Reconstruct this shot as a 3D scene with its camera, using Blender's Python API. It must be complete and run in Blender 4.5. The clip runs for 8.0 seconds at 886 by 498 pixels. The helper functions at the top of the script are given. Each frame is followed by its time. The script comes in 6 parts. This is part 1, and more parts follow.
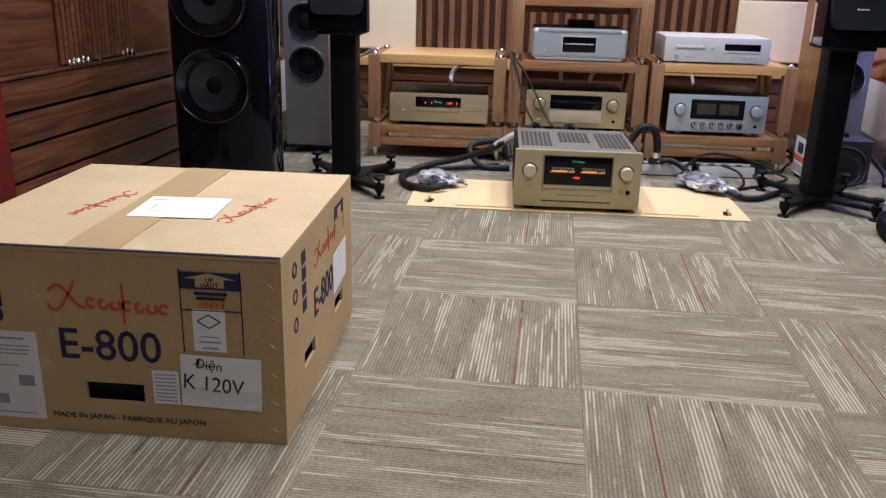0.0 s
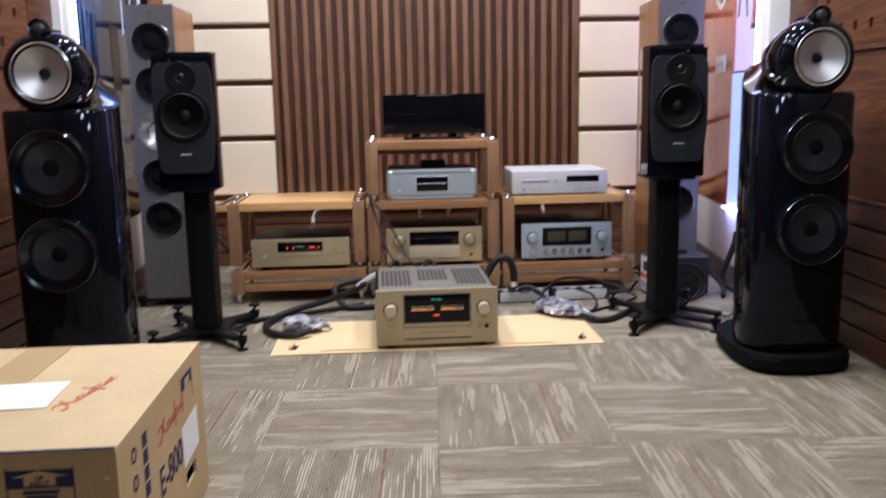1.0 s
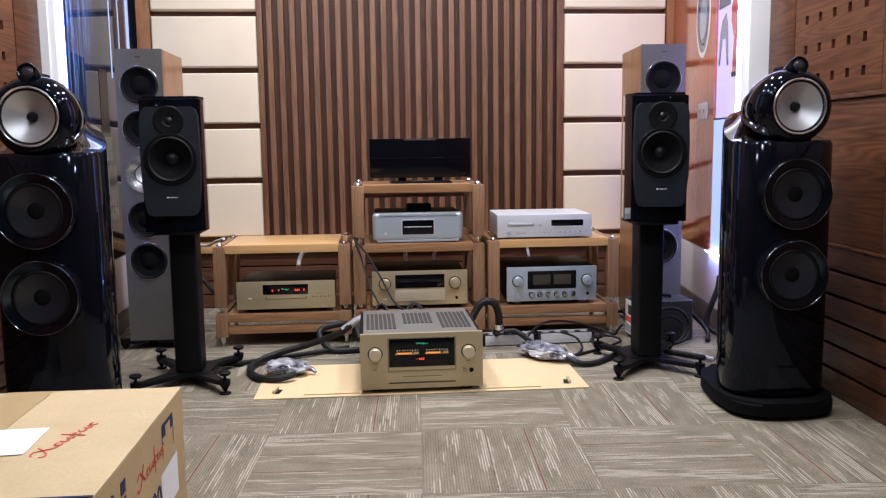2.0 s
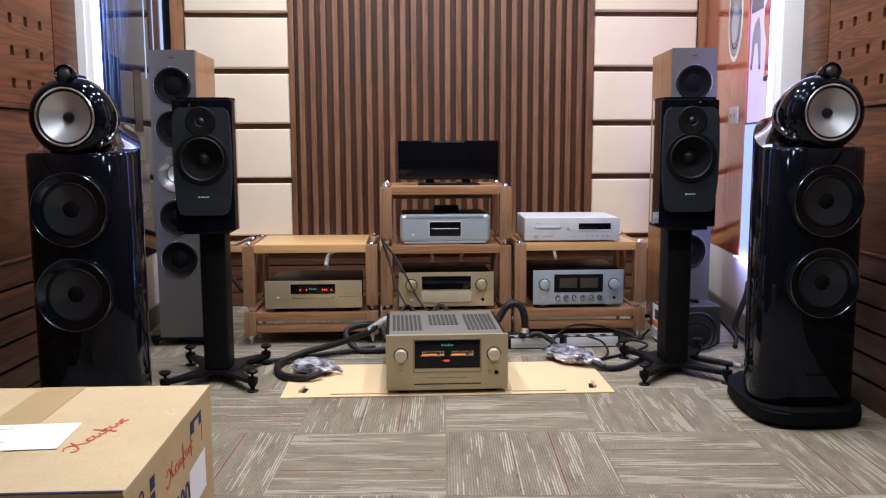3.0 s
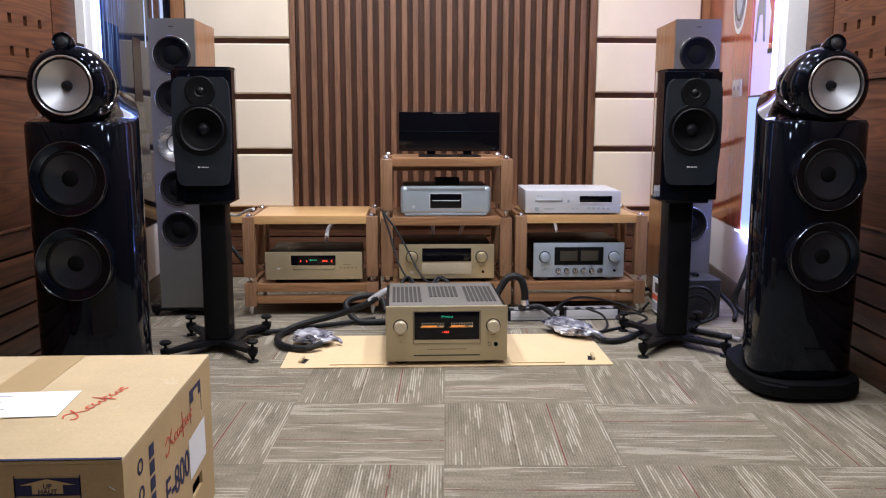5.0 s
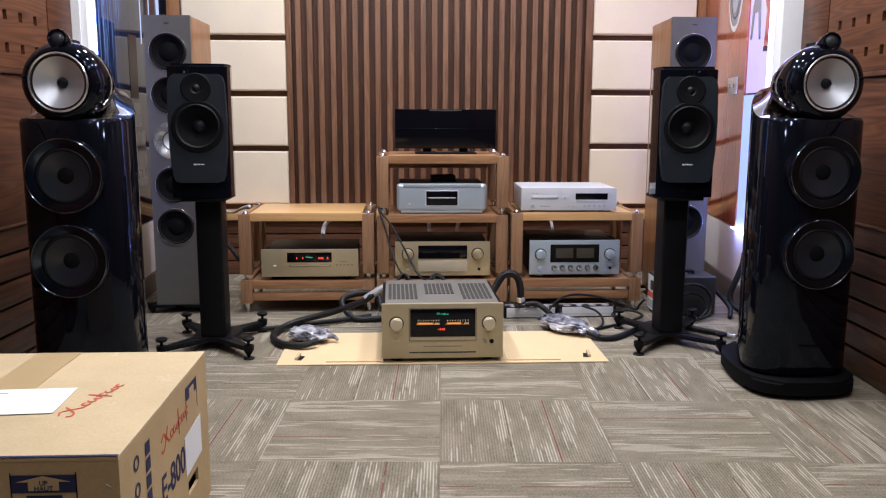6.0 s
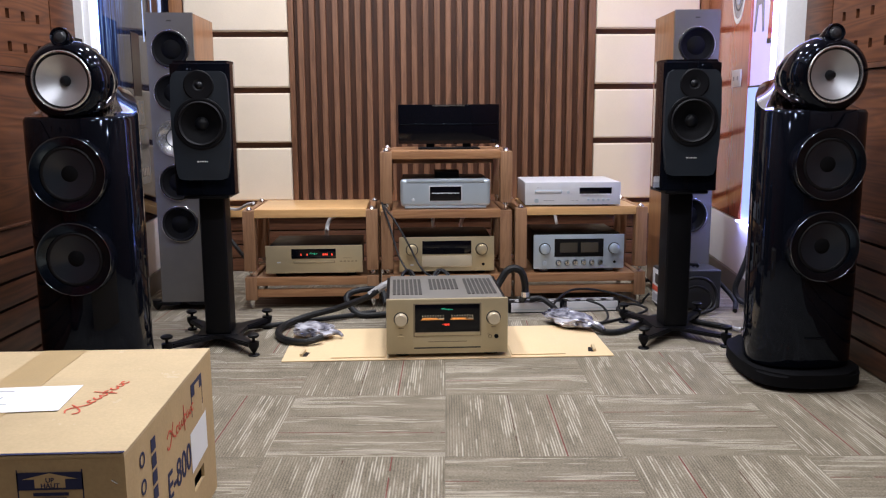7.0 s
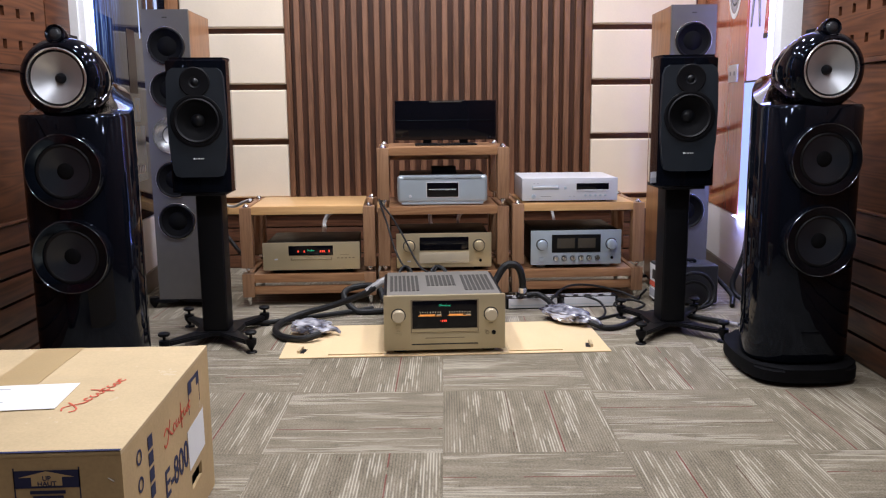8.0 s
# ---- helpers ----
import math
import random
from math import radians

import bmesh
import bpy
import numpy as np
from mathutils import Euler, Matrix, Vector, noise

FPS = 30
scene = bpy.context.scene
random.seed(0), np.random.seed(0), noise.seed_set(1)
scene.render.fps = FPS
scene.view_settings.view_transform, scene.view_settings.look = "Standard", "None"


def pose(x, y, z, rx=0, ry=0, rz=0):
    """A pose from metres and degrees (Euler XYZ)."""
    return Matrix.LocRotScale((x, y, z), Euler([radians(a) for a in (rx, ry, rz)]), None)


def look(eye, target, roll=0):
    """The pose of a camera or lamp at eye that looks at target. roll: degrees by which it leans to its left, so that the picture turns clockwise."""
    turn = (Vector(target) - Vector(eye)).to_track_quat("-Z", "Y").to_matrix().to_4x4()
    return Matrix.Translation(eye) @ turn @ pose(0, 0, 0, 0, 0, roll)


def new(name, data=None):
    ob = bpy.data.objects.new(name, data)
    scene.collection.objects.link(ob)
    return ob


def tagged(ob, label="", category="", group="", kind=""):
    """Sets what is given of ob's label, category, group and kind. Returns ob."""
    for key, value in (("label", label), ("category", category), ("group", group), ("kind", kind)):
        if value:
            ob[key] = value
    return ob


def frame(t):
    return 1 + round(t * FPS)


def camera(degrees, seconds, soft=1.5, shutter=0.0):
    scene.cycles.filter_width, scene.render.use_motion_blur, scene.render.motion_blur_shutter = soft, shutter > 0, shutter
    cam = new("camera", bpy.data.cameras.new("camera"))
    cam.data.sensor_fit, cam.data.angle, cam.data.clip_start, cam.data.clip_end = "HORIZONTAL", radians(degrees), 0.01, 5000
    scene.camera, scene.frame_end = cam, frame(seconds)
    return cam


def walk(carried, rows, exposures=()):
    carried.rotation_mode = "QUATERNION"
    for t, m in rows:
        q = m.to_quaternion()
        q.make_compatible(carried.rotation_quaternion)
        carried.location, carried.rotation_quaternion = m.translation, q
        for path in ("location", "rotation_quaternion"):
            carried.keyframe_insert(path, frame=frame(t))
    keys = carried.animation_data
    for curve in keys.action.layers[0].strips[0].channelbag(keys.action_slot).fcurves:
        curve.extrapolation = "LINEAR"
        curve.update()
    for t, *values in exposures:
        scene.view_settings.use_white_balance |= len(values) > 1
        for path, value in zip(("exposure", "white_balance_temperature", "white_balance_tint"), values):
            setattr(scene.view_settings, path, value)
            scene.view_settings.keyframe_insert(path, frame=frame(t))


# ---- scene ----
cam = camera(56.3, 8.0, soft=1.2, shutter=0.5)
PATH = [
    (0, (-0.263, -3.02, 0.839), (-0.406, -1.127, 0.209), 1.5),
    (0.1, (-0.260, -3.023, 0.846), (-0.404, -1.13, 0.202), 1.4),
    (0.2, (-0.257, -3.026, 0.846), (-0.396, -1.13, 0.204), 1.4),
    (0.3, (-0.250, -3.033, 0.855), (-0.381, -1.13, 0.231), 1.2),
    (0.4, (-0.240, -3.043, 0.870), (-0.350, -1.13, 0.285), 0.9),
    (0.5, (-0.23, -3.053, 0.883), (-0.309, -1.13, 0.338), 0.7),
    (0.7, (-0.204, -3.047, 0.894), (-0.196, -1.1, 0.443), -0.3),
    (1, (-0.172, -3.048, 0.928), (-0.044, -1.082, 0.581), -1.1),
    (1.5, (-0.165, -3.051, 0.938), (0.014, -1.075, 0.686), -0.9),
    (3, (-0.164, -3.069, 0.95), (-0.068, -1.087, 0.701), -0.2),
    (3.5, (-0.161, -3.069, 0.953), (-0.074, -1.087, 0.702), -0.2),
    (4, (-0.162, -3.069, 0.945), (-0.078, -1.089, 0.677), 0.1),
    (4.5, (-0.159, -3.065, 0.945), (-0.073, -1.089, 0.648), 0.1),
    (6, (-0.156, -3.07, 0.947), (-0.056, -1.098, 0.626), 0.2),
    (6.5, (-0.155, -3.07, 0.946), (-0.064, -1.098, 0.625), -0.0),
    (7, (-0.154, -3.069, 0.945), (-0.065, -1.099, 0.614), -0.3),
    (7.5, (-0.151, -3.07, 0.945), (-0.06, -1.101, 0.603), -0.5),
    (8, (-0.151, -3.068, 0.945), (-0.057, -1.1, 0.605), -0.5),
]
walk(cam, [(t, look(eye, target, roll)) for t, eye, target, roll in PATH])

# ---- light ----
world = bpy.data.worlds.new("world")
scene.world = world
world.use_nodes = True
world.node_tree.nodes["Background"].inputs[0].default_value = (0.8, 0.85, 1.0, 1)
world.node_tree.nodes["Background"].inputs[1].default_value = 0.05


def area_lamp(m, sx, sy, watts, colour):
    d = bpy.data.lights.new("lamp", "AREA")
    d.shape, d.size, d.size_y, d.energy, d.color = "RECTANGLE", sx, sy, watts, colour
    o = new("lamp", d)
    o.matrix_world = m
    return o


LAMP_COLOUR = (0.93, 0.955, 1.03)
CEILING = 2.75
DOWNLIGHTS = [(x, y) for y in (-2.9, -1.7, -0.2, 1.0) for x in (-0.72, 0.06, 0.86)]
for lx, ly in DOWNLIGHTS:
    area_lamp(pose(lx, ly, CEILING - 0.03), 0.16, 0.16, (18.5 if lx < -0.5 else 17 if lx < 0.5 else 11) if ly > 0 else 23 if ly > -1 else 13 if ly > -2 else 5, LAMP_COLOUR)


# ---- materials ----
def nodes_of(name):
    m = bpy.data.materials.new(name)
    m.use_nodes = True
    nt = m.node_tree
    return m, nt, nt.nodes["Principled BSDF"]


def node(nt, kind, **values):
    n = nt.nodes.new(kind)
    for k, v in values.items():
        if k in n.inputs:
            n.inputs[k].default_value = v
    return n


def ramp(nt, fac, stops):
    r = nt.nodes.new("ShaderNodeValToRGB")
    while len(r.color_ramp.elements) < len(stops):
        r.color_ramp.elements.new(0.5)
    for e, (p, c) in zip(r.color_ramp.elements, stops):
        e.position, e.color = p, (*c, 1)
    nt.links.new(fac, r.inputs[0])
    return r.outputs[0]


def maths(nt, op, a, b=None):
    n = nt.nodes.new("ShaderNodeMath")
    n.operation = op
    for i, v in enumerate((a, b)):
        if v is None:
            continue
        if isinstance(v, (int, float)):
            n.inputs[i].default_value = v
        else:
            nt.links.new(v, n.inputs[i])
    return n.outputs[0]


def coords(nt, scale=(1, 1, 1), random_shift=True):
    tc = nt.nodes.new("ShaderNodeTexCoord")
    mp = nt.nodes.new("ShaderNodeMapping")
    mp.inputs["Scale"].default_value = scale
    nt.links.new(tc.outputs["Object"], mp.inputs[0])
    if random_shift:
        oi = nt.nodes.new("ShaderNodeObjectInfo")
        sh = maths(nt, "MULTIPLY", oi.outputs["Random"], 37.0)
        nt.links.new(sh, mp.inputs["Location"])
    return mp.outputs[0]


def bump(nt, bsdf, height, strength, distance=0.002):
    b = node(nt, "ShaderNodeBump", Strength=strength, Distance=distance)
    nt.links.new(height, b.inputs["Height"])
    nt.links.new(b.outputs[0], bsdf.inputs["Normal"])


def plain(name, colour, rough=0.5, metal=0.0, vary=0.12, scale=18.0, relief=0.08, coat=0.0, spec=0.5):
    """A surface with fine grain and broad soft variation."""
    m, nt, bs = nodes_of(name)
    co = coords(nt)
    fine = node(nt, "ShaderNodeTexNoise", Scale=scale * 14, Detail=4.0)
    broad = node(nt, "ShaderNodeTexNoise", Scale=scale * 0.35, Detail=3.0)
    nt.links.new(co, fine.inputs["Vector"])
    nt.links.new(co, broad.inputs["Vector"])
    mixed = maths(nt, "ADD", maths(nt, "MULTIPLY", fine.outputs[0], 0.4), maths(nt, "MULTIPLY", broad.outputs[0], 0.6))
    lo = tuple(c * (1 - vary) for c in colour)
    hi = tuple(min(1, c * (1 + vary)) for c in colour)
    nt.links.new(ramp(nt, mixed, [(0.3, lo), (0.7, hi)]), bs.inputs["Base Color"])
    r = maths(nt, "ADD", maths(nt, "MULTIPLY", broad.outputs[0], 0.18 * min(1, rough * 2)), rough - 0.09 * min(1, rough * 2))
    nt.links.new(r, bs.inputs["Roughness"])
    bs.inputs["Metallic"].default_value = metal
    bs.inputs["Coat Weight"].default_value = coat
    bs.inputs["Coat Roughness"].default_value = 0.04
    bs.inputs["Specular IOR Level"].default_value = spec
    if relief:
        bump(nt, bs, fine.outputs[0], relief)
    return m


def wood(name, dark, light, axis=0, rough=0.45, stretch=14.0, size=1.0, coat=0.0):
    """Straight-grained timber; axis is the way the grain runs."""
    m, nt, bs = nodes_of(name)
    sc = [stretch * size] * 3
    sc[axis] = 0.9 * size
    co = coords(nt, sc)
    n1 = node(nt, "ShaderNodeTexNoise", Scale=1.3, Detail=5.0, Roughness=0.62, Distortion=1.2)
    n2 = node(nt, "ShaderNodeTexNoise", Scale=9.0, Detail=3.0, Roughness=0.7)
    nt.links.new(co, n1.inputs["Vector"])
    nt.links.new(co, n2.inputs["Vector"])
    bands = maths(nt, "FRACT", maths(nt, "MULTIPLY", n1.outputs[0], 4.0))
    tri = maths(nt, "ABSOLUTE", maths(nt, "SUBTRACT", maths(nt, "MULTIPLY", bands, 2.0), 1.0))
    mixed = maths(nt, "ADD", maths(nt, "MULTIPLY", tri, 0.45), maths(nt, "MULTIPLY", n2.outputs[0], 0.55))
    oi = nt.nodes.new("ShaderNodeObjectInfo")
    mixed = maths(nt, "ADD", mixed, maths(nt, "MULTIPLY", maths(nt, "SUBTRACT", oi.outputs["Random"], 0.5), 0.18))
    mid = tuple((a + b) / 2 for a, b in zip(dark, light))
    nt.links.new(ramp(nt, mixed, [(0.18, dark), (0.5, mid), (0.82, light)]), bs.inputs["Base Color"])
    bs.inputs["Roughness"].default_value = rough
    bs.inputs["Coat Weight"].default_value = coat
    bs.inputs["Coat Roughness"].default_value = 0.15
    bump(nt, bs, n2.outputs[0], 0.12)
    return m


def cathedral_wood(name, dark, light):
    """Flat-sawn walnut veneer: long arching rings with fine pores, laid along y."""
    m, nt, bs = nodes_of(name)
    co = coords(nt, (8.0, 0.60, 8.0))
    warp = node(nt, "ShaderNodeTexNoise", Scale=1.1, Detail=2.0, Roughness=0.5)
    nt.links.new(co, warp.inputs["Vector"])
    rings = maths(nt, "PINGPONG", maths(nt, "MULTIPLY", warp.outputs[0], 15.0), 0.5)
    pores = node(nt, "ShaderNodeTexNoise", Scale=22.0, Detail=4.0, Roughness=0.7)
    nt.links.new(coords(nt, (5.0, 0.30, 5.0)), pores.inputs["Vector"])
    broad = node(nt, "ShaderNodeTexNoise", Scale=0.8, Detail=2.0)
    nt.links.new(co, broad.inputs["Vector"])
    oi = nt.nodes.new("ShaderNodeObjectInfo")
    mixed = maths(nt, "ADD", maths(nt, "MULTIPLY", rings, 0.62), maths(nt, "MULTIPLY", pores.outputs[0], 0.46))
    mixed = maths(nt, "ADD", mixed, maths(nt, "MULTIPLY", maths(nt, "SUBTRACT", broad.outputs[0], 0.5), 0.5))
    mixed = maths(nt, "ADD", mixed, maths(nt, "MULTIPLY", maths(nt, "SUBTRACT", oi.outputs["Random"], 0.5), 0.12))
    mid = tuple(0.55 * a + 0.45 * b for a, b in zip(dark, light))
    nt.links.new(ramp(nt, mixed, [(0.14, dark), (0.42, mid), (0.72, light)]), bs.inputs["Base Color"])
    bs.inputs["Roughness"].default_value = 0.42
    bump(nt, bs, pores.outputs[0], 0.10)
    return m


def scuffed_card(name, colour):
    """Corrugated board: faint flutes, blotches and pale rubbed patches."""
    m, nt, bs = nodes_of(name)
    co = coords(nt)
    broad = node(nt, "ShaderNodeTexNoise", Scale=3.2, Detail=4.0, Roughness=0.6)
    fine = node(nt, "ShaderNodeTexNoise", Scale=150.0, Detail=3.0)
    rub = node(nt, "ShaderNodeTexNoise", Scale=13.0, Detail=5.0, Roughness=0.7)
    for n in (broad, fine, rub):
        nt.links.new(co, n.inputs["Vector"])
    lo = tuple(c * 0.86 for c in colour)
    hi = tuple(c * 1.10 for c in colour)
    mixed = maths(nt, "ADD", maths(nt, "MULTIPLY", broad.outputs[0], 0.72), maths(nt, "MULTIPLY", fine.outputs[0], 0.28))
    base = ramp(nt, mixed, [(0.34, lo), (0.66, hi)])
    mx = nt.nodes.new("ShaderNodeMix")
    mx.data_type = "RGBA"
    nt.links.new(maths(nt, "MULTIPLY", maths(nt, "GREATER_THAN", rub.outputs[0], 0.655), 0.35), mx.inputs["Factor"])
    nt.links.new(base, mx.inputs["A"])
    mx.inputs["B"].default_value = (0.66, 0.56, 0.42, 1)
    nt.links.new(mx.outputs["Result"], bs.inputs["Base Color"])
    bs.inputs["Roughness"].default_value = 0.72
    bs.inputs["Specular IOR Level"].default_value = 0.3
    bump(nt, bs, mixed, 0.35, 0.004)
    return m


def glow(name, colour, strength):
    m, nt, bs = nodes_of(name)
    bs.inputs["Base Color"].default_value = (*(0.25 * c for c in colour), 1)
    bs.inputs["Emission Color"].default_value = (*colour, 1)
    bs.inputs["Emission Strength"].default_value = strength
    return m


def print_with_glow():
    """A dark print with the recess glow painted into its emission: pale blue streaks that die away downwards and away
    from its near edge.
    """
    m, nt, bs = nodes_of("dark_blue_print_glow_painted")
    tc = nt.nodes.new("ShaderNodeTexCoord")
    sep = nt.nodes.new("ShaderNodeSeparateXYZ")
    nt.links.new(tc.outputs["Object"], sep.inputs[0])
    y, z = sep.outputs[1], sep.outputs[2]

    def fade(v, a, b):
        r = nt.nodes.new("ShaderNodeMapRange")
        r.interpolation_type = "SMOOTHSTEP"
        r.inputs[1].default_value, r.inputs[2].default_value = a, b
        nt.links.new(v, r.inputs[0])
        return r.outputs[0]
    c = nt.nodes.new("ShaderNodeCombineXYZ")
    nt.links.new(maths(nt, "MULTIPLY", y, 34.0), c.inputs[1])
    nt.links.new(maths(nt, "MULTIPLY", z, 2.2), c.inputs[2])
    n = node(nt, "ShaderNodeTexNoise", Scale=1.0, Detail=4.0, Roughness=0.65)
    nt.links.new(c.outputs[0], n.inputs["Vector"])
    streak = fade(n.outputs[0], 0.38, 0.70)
    # painted falloff of the glow: strongest high up and beside the light strip
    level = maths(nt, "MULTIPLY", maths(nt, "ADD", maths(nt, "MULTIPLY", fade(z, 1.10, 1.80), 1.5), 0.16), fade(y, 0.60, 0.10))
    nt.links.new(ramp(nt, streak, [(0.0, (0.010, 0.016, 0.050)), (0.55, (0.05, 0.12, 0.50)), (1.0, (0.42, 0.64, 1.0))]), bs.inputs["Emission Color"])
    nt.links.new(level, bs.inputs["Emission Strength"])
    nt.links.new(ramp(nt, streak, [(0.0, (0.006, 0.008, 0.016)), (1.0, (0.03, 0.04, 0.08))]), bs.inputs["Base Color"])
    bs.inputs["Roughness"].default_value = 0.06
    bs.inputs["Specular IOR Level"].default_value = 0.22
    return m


def carpet_material():
    """Ribbed carpet tile: taupe yarn, cream dashes along the ribs, a few brown and red threads."""
    m, nt, bs = nodes_of("carpet_tile")
    tc = nt.nodes.new("ShaderNodeTexCoord")
    sep = nt.nodes.new("ShaderNodeSeparateXYZ")
    nt.links.new(tc.outputs["Object"], sep.inputs[0])
    oi = nt.nodes.new("ShaderNodeObjectInfo")
    seed = maths(nt, "MULTIPLY", oi.outputs["Random"], 91.0)
    u, v = sep.outputs[0], sep.outputs[1]
    rib_pos = maths(nt, "DIVIDE", u, 0.0082)
    rib = maths(nt, "FLOOR", rib_pos)
    inrib = maths(nt, "FRACT", rib_pos)

    def noise_at(x, y, scale, detail=1.0):
        c = nt.nodes.new("ShaderNodeCombineXYZ")
        nt.links.new(x, c.inputs[0])
        nt.links.new(y, c.inputs[1])
        nt.links.new(seed, c.inputs[2])
        n = node(nt, "ShaderNodeTexNoise", Scale=scale, Detail=detail)
        nt.links.new(c.outputs[0], n.inputs["Vector"])
        return n.outputs[0]

    dash = noise_at(maths(nt, "MULTIPLY", rib, 3.71), maths(nt, "MULTIPLY", v, 5.0), 1.0, 3.0)
    cluster = noise_at(maths(nt, "MULTIPLY", u, 15.0), maths(nt, "MULTIPLY", v, 1.7), 1.0, 2.0)
    level = maths(nt, "ADD", maths(nt, "MULTIPLY", dash, 0.62), maths(nt, "MULTIPLY", cluster, 0.62))
    on = nt.nodes.new("ShaderNodeMapRange")
    for k, val in ((1, 0.645), (2, 0.70)):
        on.inputs[k].default_value = val
    nt.links.new(level, on.inputs[0])
    line = maths(nt, "LESS_THAN", maths(nt, "ABSOLUTE", maths(nt, "SUBTRACT", inrib, 0.5)), 0.17)
    cream = maths(nt, "MULTIPLY", on.outputs[0], maths(nt, "ADD", maths(nt, "MULTIPLY", line, 0.78), 0.20))
    fine = noise_at(maths(nt, "MULTIPLY", u, 260.0), maths(nt, "MULTIPLY", v, 190.0), 1.0, 2.0)
    shade = noise_at(maths(nt, "MULTIPLY", u, 24.0), maths(nt, "MULTIPLY", v, 5.0), 1.0, 3.0)
    base = ramp(nt, maths(nt, "ADD", maths(nt, "MULTIPLY", fine, 0.55), maths(nt, "MULTIPLY", shade, 0.45)),
                [(0.34, (0.138, 0.116, 0.084)), (0.5, (0.215, 0.183, 0.135)), (0.66, (0.295, 0.254, 0.193))])
    ribs = nt.nodes.new("ShaderNodeMix")
    ribs.data_type = "RGBA"
    ribs.blend_type = "MULTIPLY"
    ribs.inputs["Factor"].default_value = 0.55
    nt.links.new(base, ribs.inputs["A"])
    nt.links.new(ramp(nt, maths(nt, "PINGPONG", rib_pos, 0.5), [(0.0, (0.54, 0.52, 0.50)), (0.35, (1.18, 1.18, 1.18))]), ribs.inputs["B"])
    base = ribs.outputs["Result"]
    mix = nt.nodes.new("ShaderNodeMix")
    mix.data_type = "RGBA"
    nt.links.new(cream, mix.inputs["Factor"])
    nt.links.new(base, mix.inputs["A"])
    mix.inputs["B"].default_value = (0.46, 0.412, 0.328, 1)
    colour = mix.outputs["Result"]
    for offset, tint in ((-0.045, (0.085, 0.045, 0.03)), (0.088, (0.16, 0.032, 0.030))):
        where = maths(nt, "ADD", maths(nt, "MULTIPLY", maths(nt, "SUBTRACT", oi.outputs["Random"], 0.5), 0.06), offset)
        thread = maths(nt, "LESS_THAN", maths(nt, "ABSOLUTE", maths(nt, "SUBTRACT", u, where)), 0.0020)
        thread = maths(nt, "MULTIPLY", thread, maths(nt, "GREATER_THAN", shade, 0.42))
        mx = nt.nodes.new("ShaderNodeMix")
        mx.data_type = "RGBA"
        nt.links.new(maths(nt, "MULTIPLY", thread, 0.80), mx.inputs["Factor"])
        nt.links.new(colour, mx.inputs["A"])
        mx.inputs["B"].default_value = (*tint, 1)
        colour = mx.outputs["Result"]
    nt.links.new(colour, bs.inputs["Base Color"])
    bs.inputs["Roughness"].default_value = 0.95
    bs.inputs["Specular IOR Level"].default_value = 0.15
    rise = maths(nt, "ADD", maths(nt, "MULTIPLY", maths(nt, "PINGPONG", rib_pos, 0.5), 0.8), fine)
    bump(nt, bs, rise, 0.5, 0.003)
    return m


CARPET = carpet_material()
CARPET_BACK = plain("carpet_backing", (0.10, 0.09, 0.075), 0.95)
SLAT_WOOD = wood("walnut_slat", (0.100, 0.042, 0.020), (0.215, 0.100, 0.051), 2, 0.5)
SLAT_GAP_SHADE = wood("shaded_walnut_backing", (0.028, 0.008, 0.003), (0.092, 0.029, 0.010), 2, 0.55)
WALL_WOOD = cathedral_wood("walnut_cladding", (0.046, 0.0155, 0.0072), (0.182, 0.067, 0.029))
BACK_WOOD = wood("walnut_backing", (0.075, 0.026, 0.012), (0.165, 0.068, 0.032), 0, 0.5)
DARK_GAP = plain("dark_groove", (0.012, 0.008, 0.006), 0.8)
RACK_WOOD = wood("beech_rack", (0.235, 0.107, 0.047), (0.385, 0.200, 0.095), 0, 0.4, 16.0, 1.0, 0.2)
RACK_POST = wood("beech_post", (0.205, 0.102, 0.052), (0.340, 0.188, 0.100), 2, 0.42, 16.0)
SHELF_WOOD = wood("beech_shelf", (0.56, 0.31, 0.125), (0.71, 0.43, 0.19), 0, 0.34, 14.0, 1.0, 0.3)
KEF_WOOD = wood("walnut_veneer", (0.22, 0.095, 0.04), (0.40, 0.19, 0.085), 2, 0.35, 12.0, 1.0, 0.2)
FABRIC = plain("cream_fabric", (0.79, 0.675, 0.525), 0.9, 0, 0.05, 12, 0.25, 0, 0.2)
WHITE_WALL = plain("white_paint", (0.83, 0.83, 0.85), 0.55, 0, 0.05, 8, 0.1)
SKIRTING = plain("grey_brown_skirting", (0.115, 0.095, 0.078), 0.5, 0, 0.15, 10, 0.1)
CEIL_PAINT = plain("ceiling_paint", (0.62, 0.60, 0.57), 0.9, 0, 0.05, 5, 0.1)
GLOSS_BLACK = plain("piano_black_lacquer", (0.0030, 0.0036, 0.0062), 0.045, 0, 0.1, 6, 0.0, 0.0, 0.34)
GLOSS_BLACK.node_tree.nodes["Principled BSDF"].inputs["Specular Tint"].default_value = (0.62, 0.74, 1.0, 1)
SATIN_BLACK = plain("satin_black", (0.005, 0.005, 0.0065), 0.46, 0, 0.2, 25, 0.08, 0, 0.14)
BAFFLE_BLACK = plain("graphite_baffle", (0.007, 0.0112, 0.018), 0.46, 0, 0.15, 60, 0.1)
RUBBER = plain("black_rubber", (0.007, 0.007, 0.009), 0.55, 0, 0.2, 40, 0.1, 0, 0.2)
CONE_DARK = plain("woofer_cone", (0.011, 0.016, 0.024), 0.32, 0.0, 0.12, 30, 0.02, 0, 0.6)
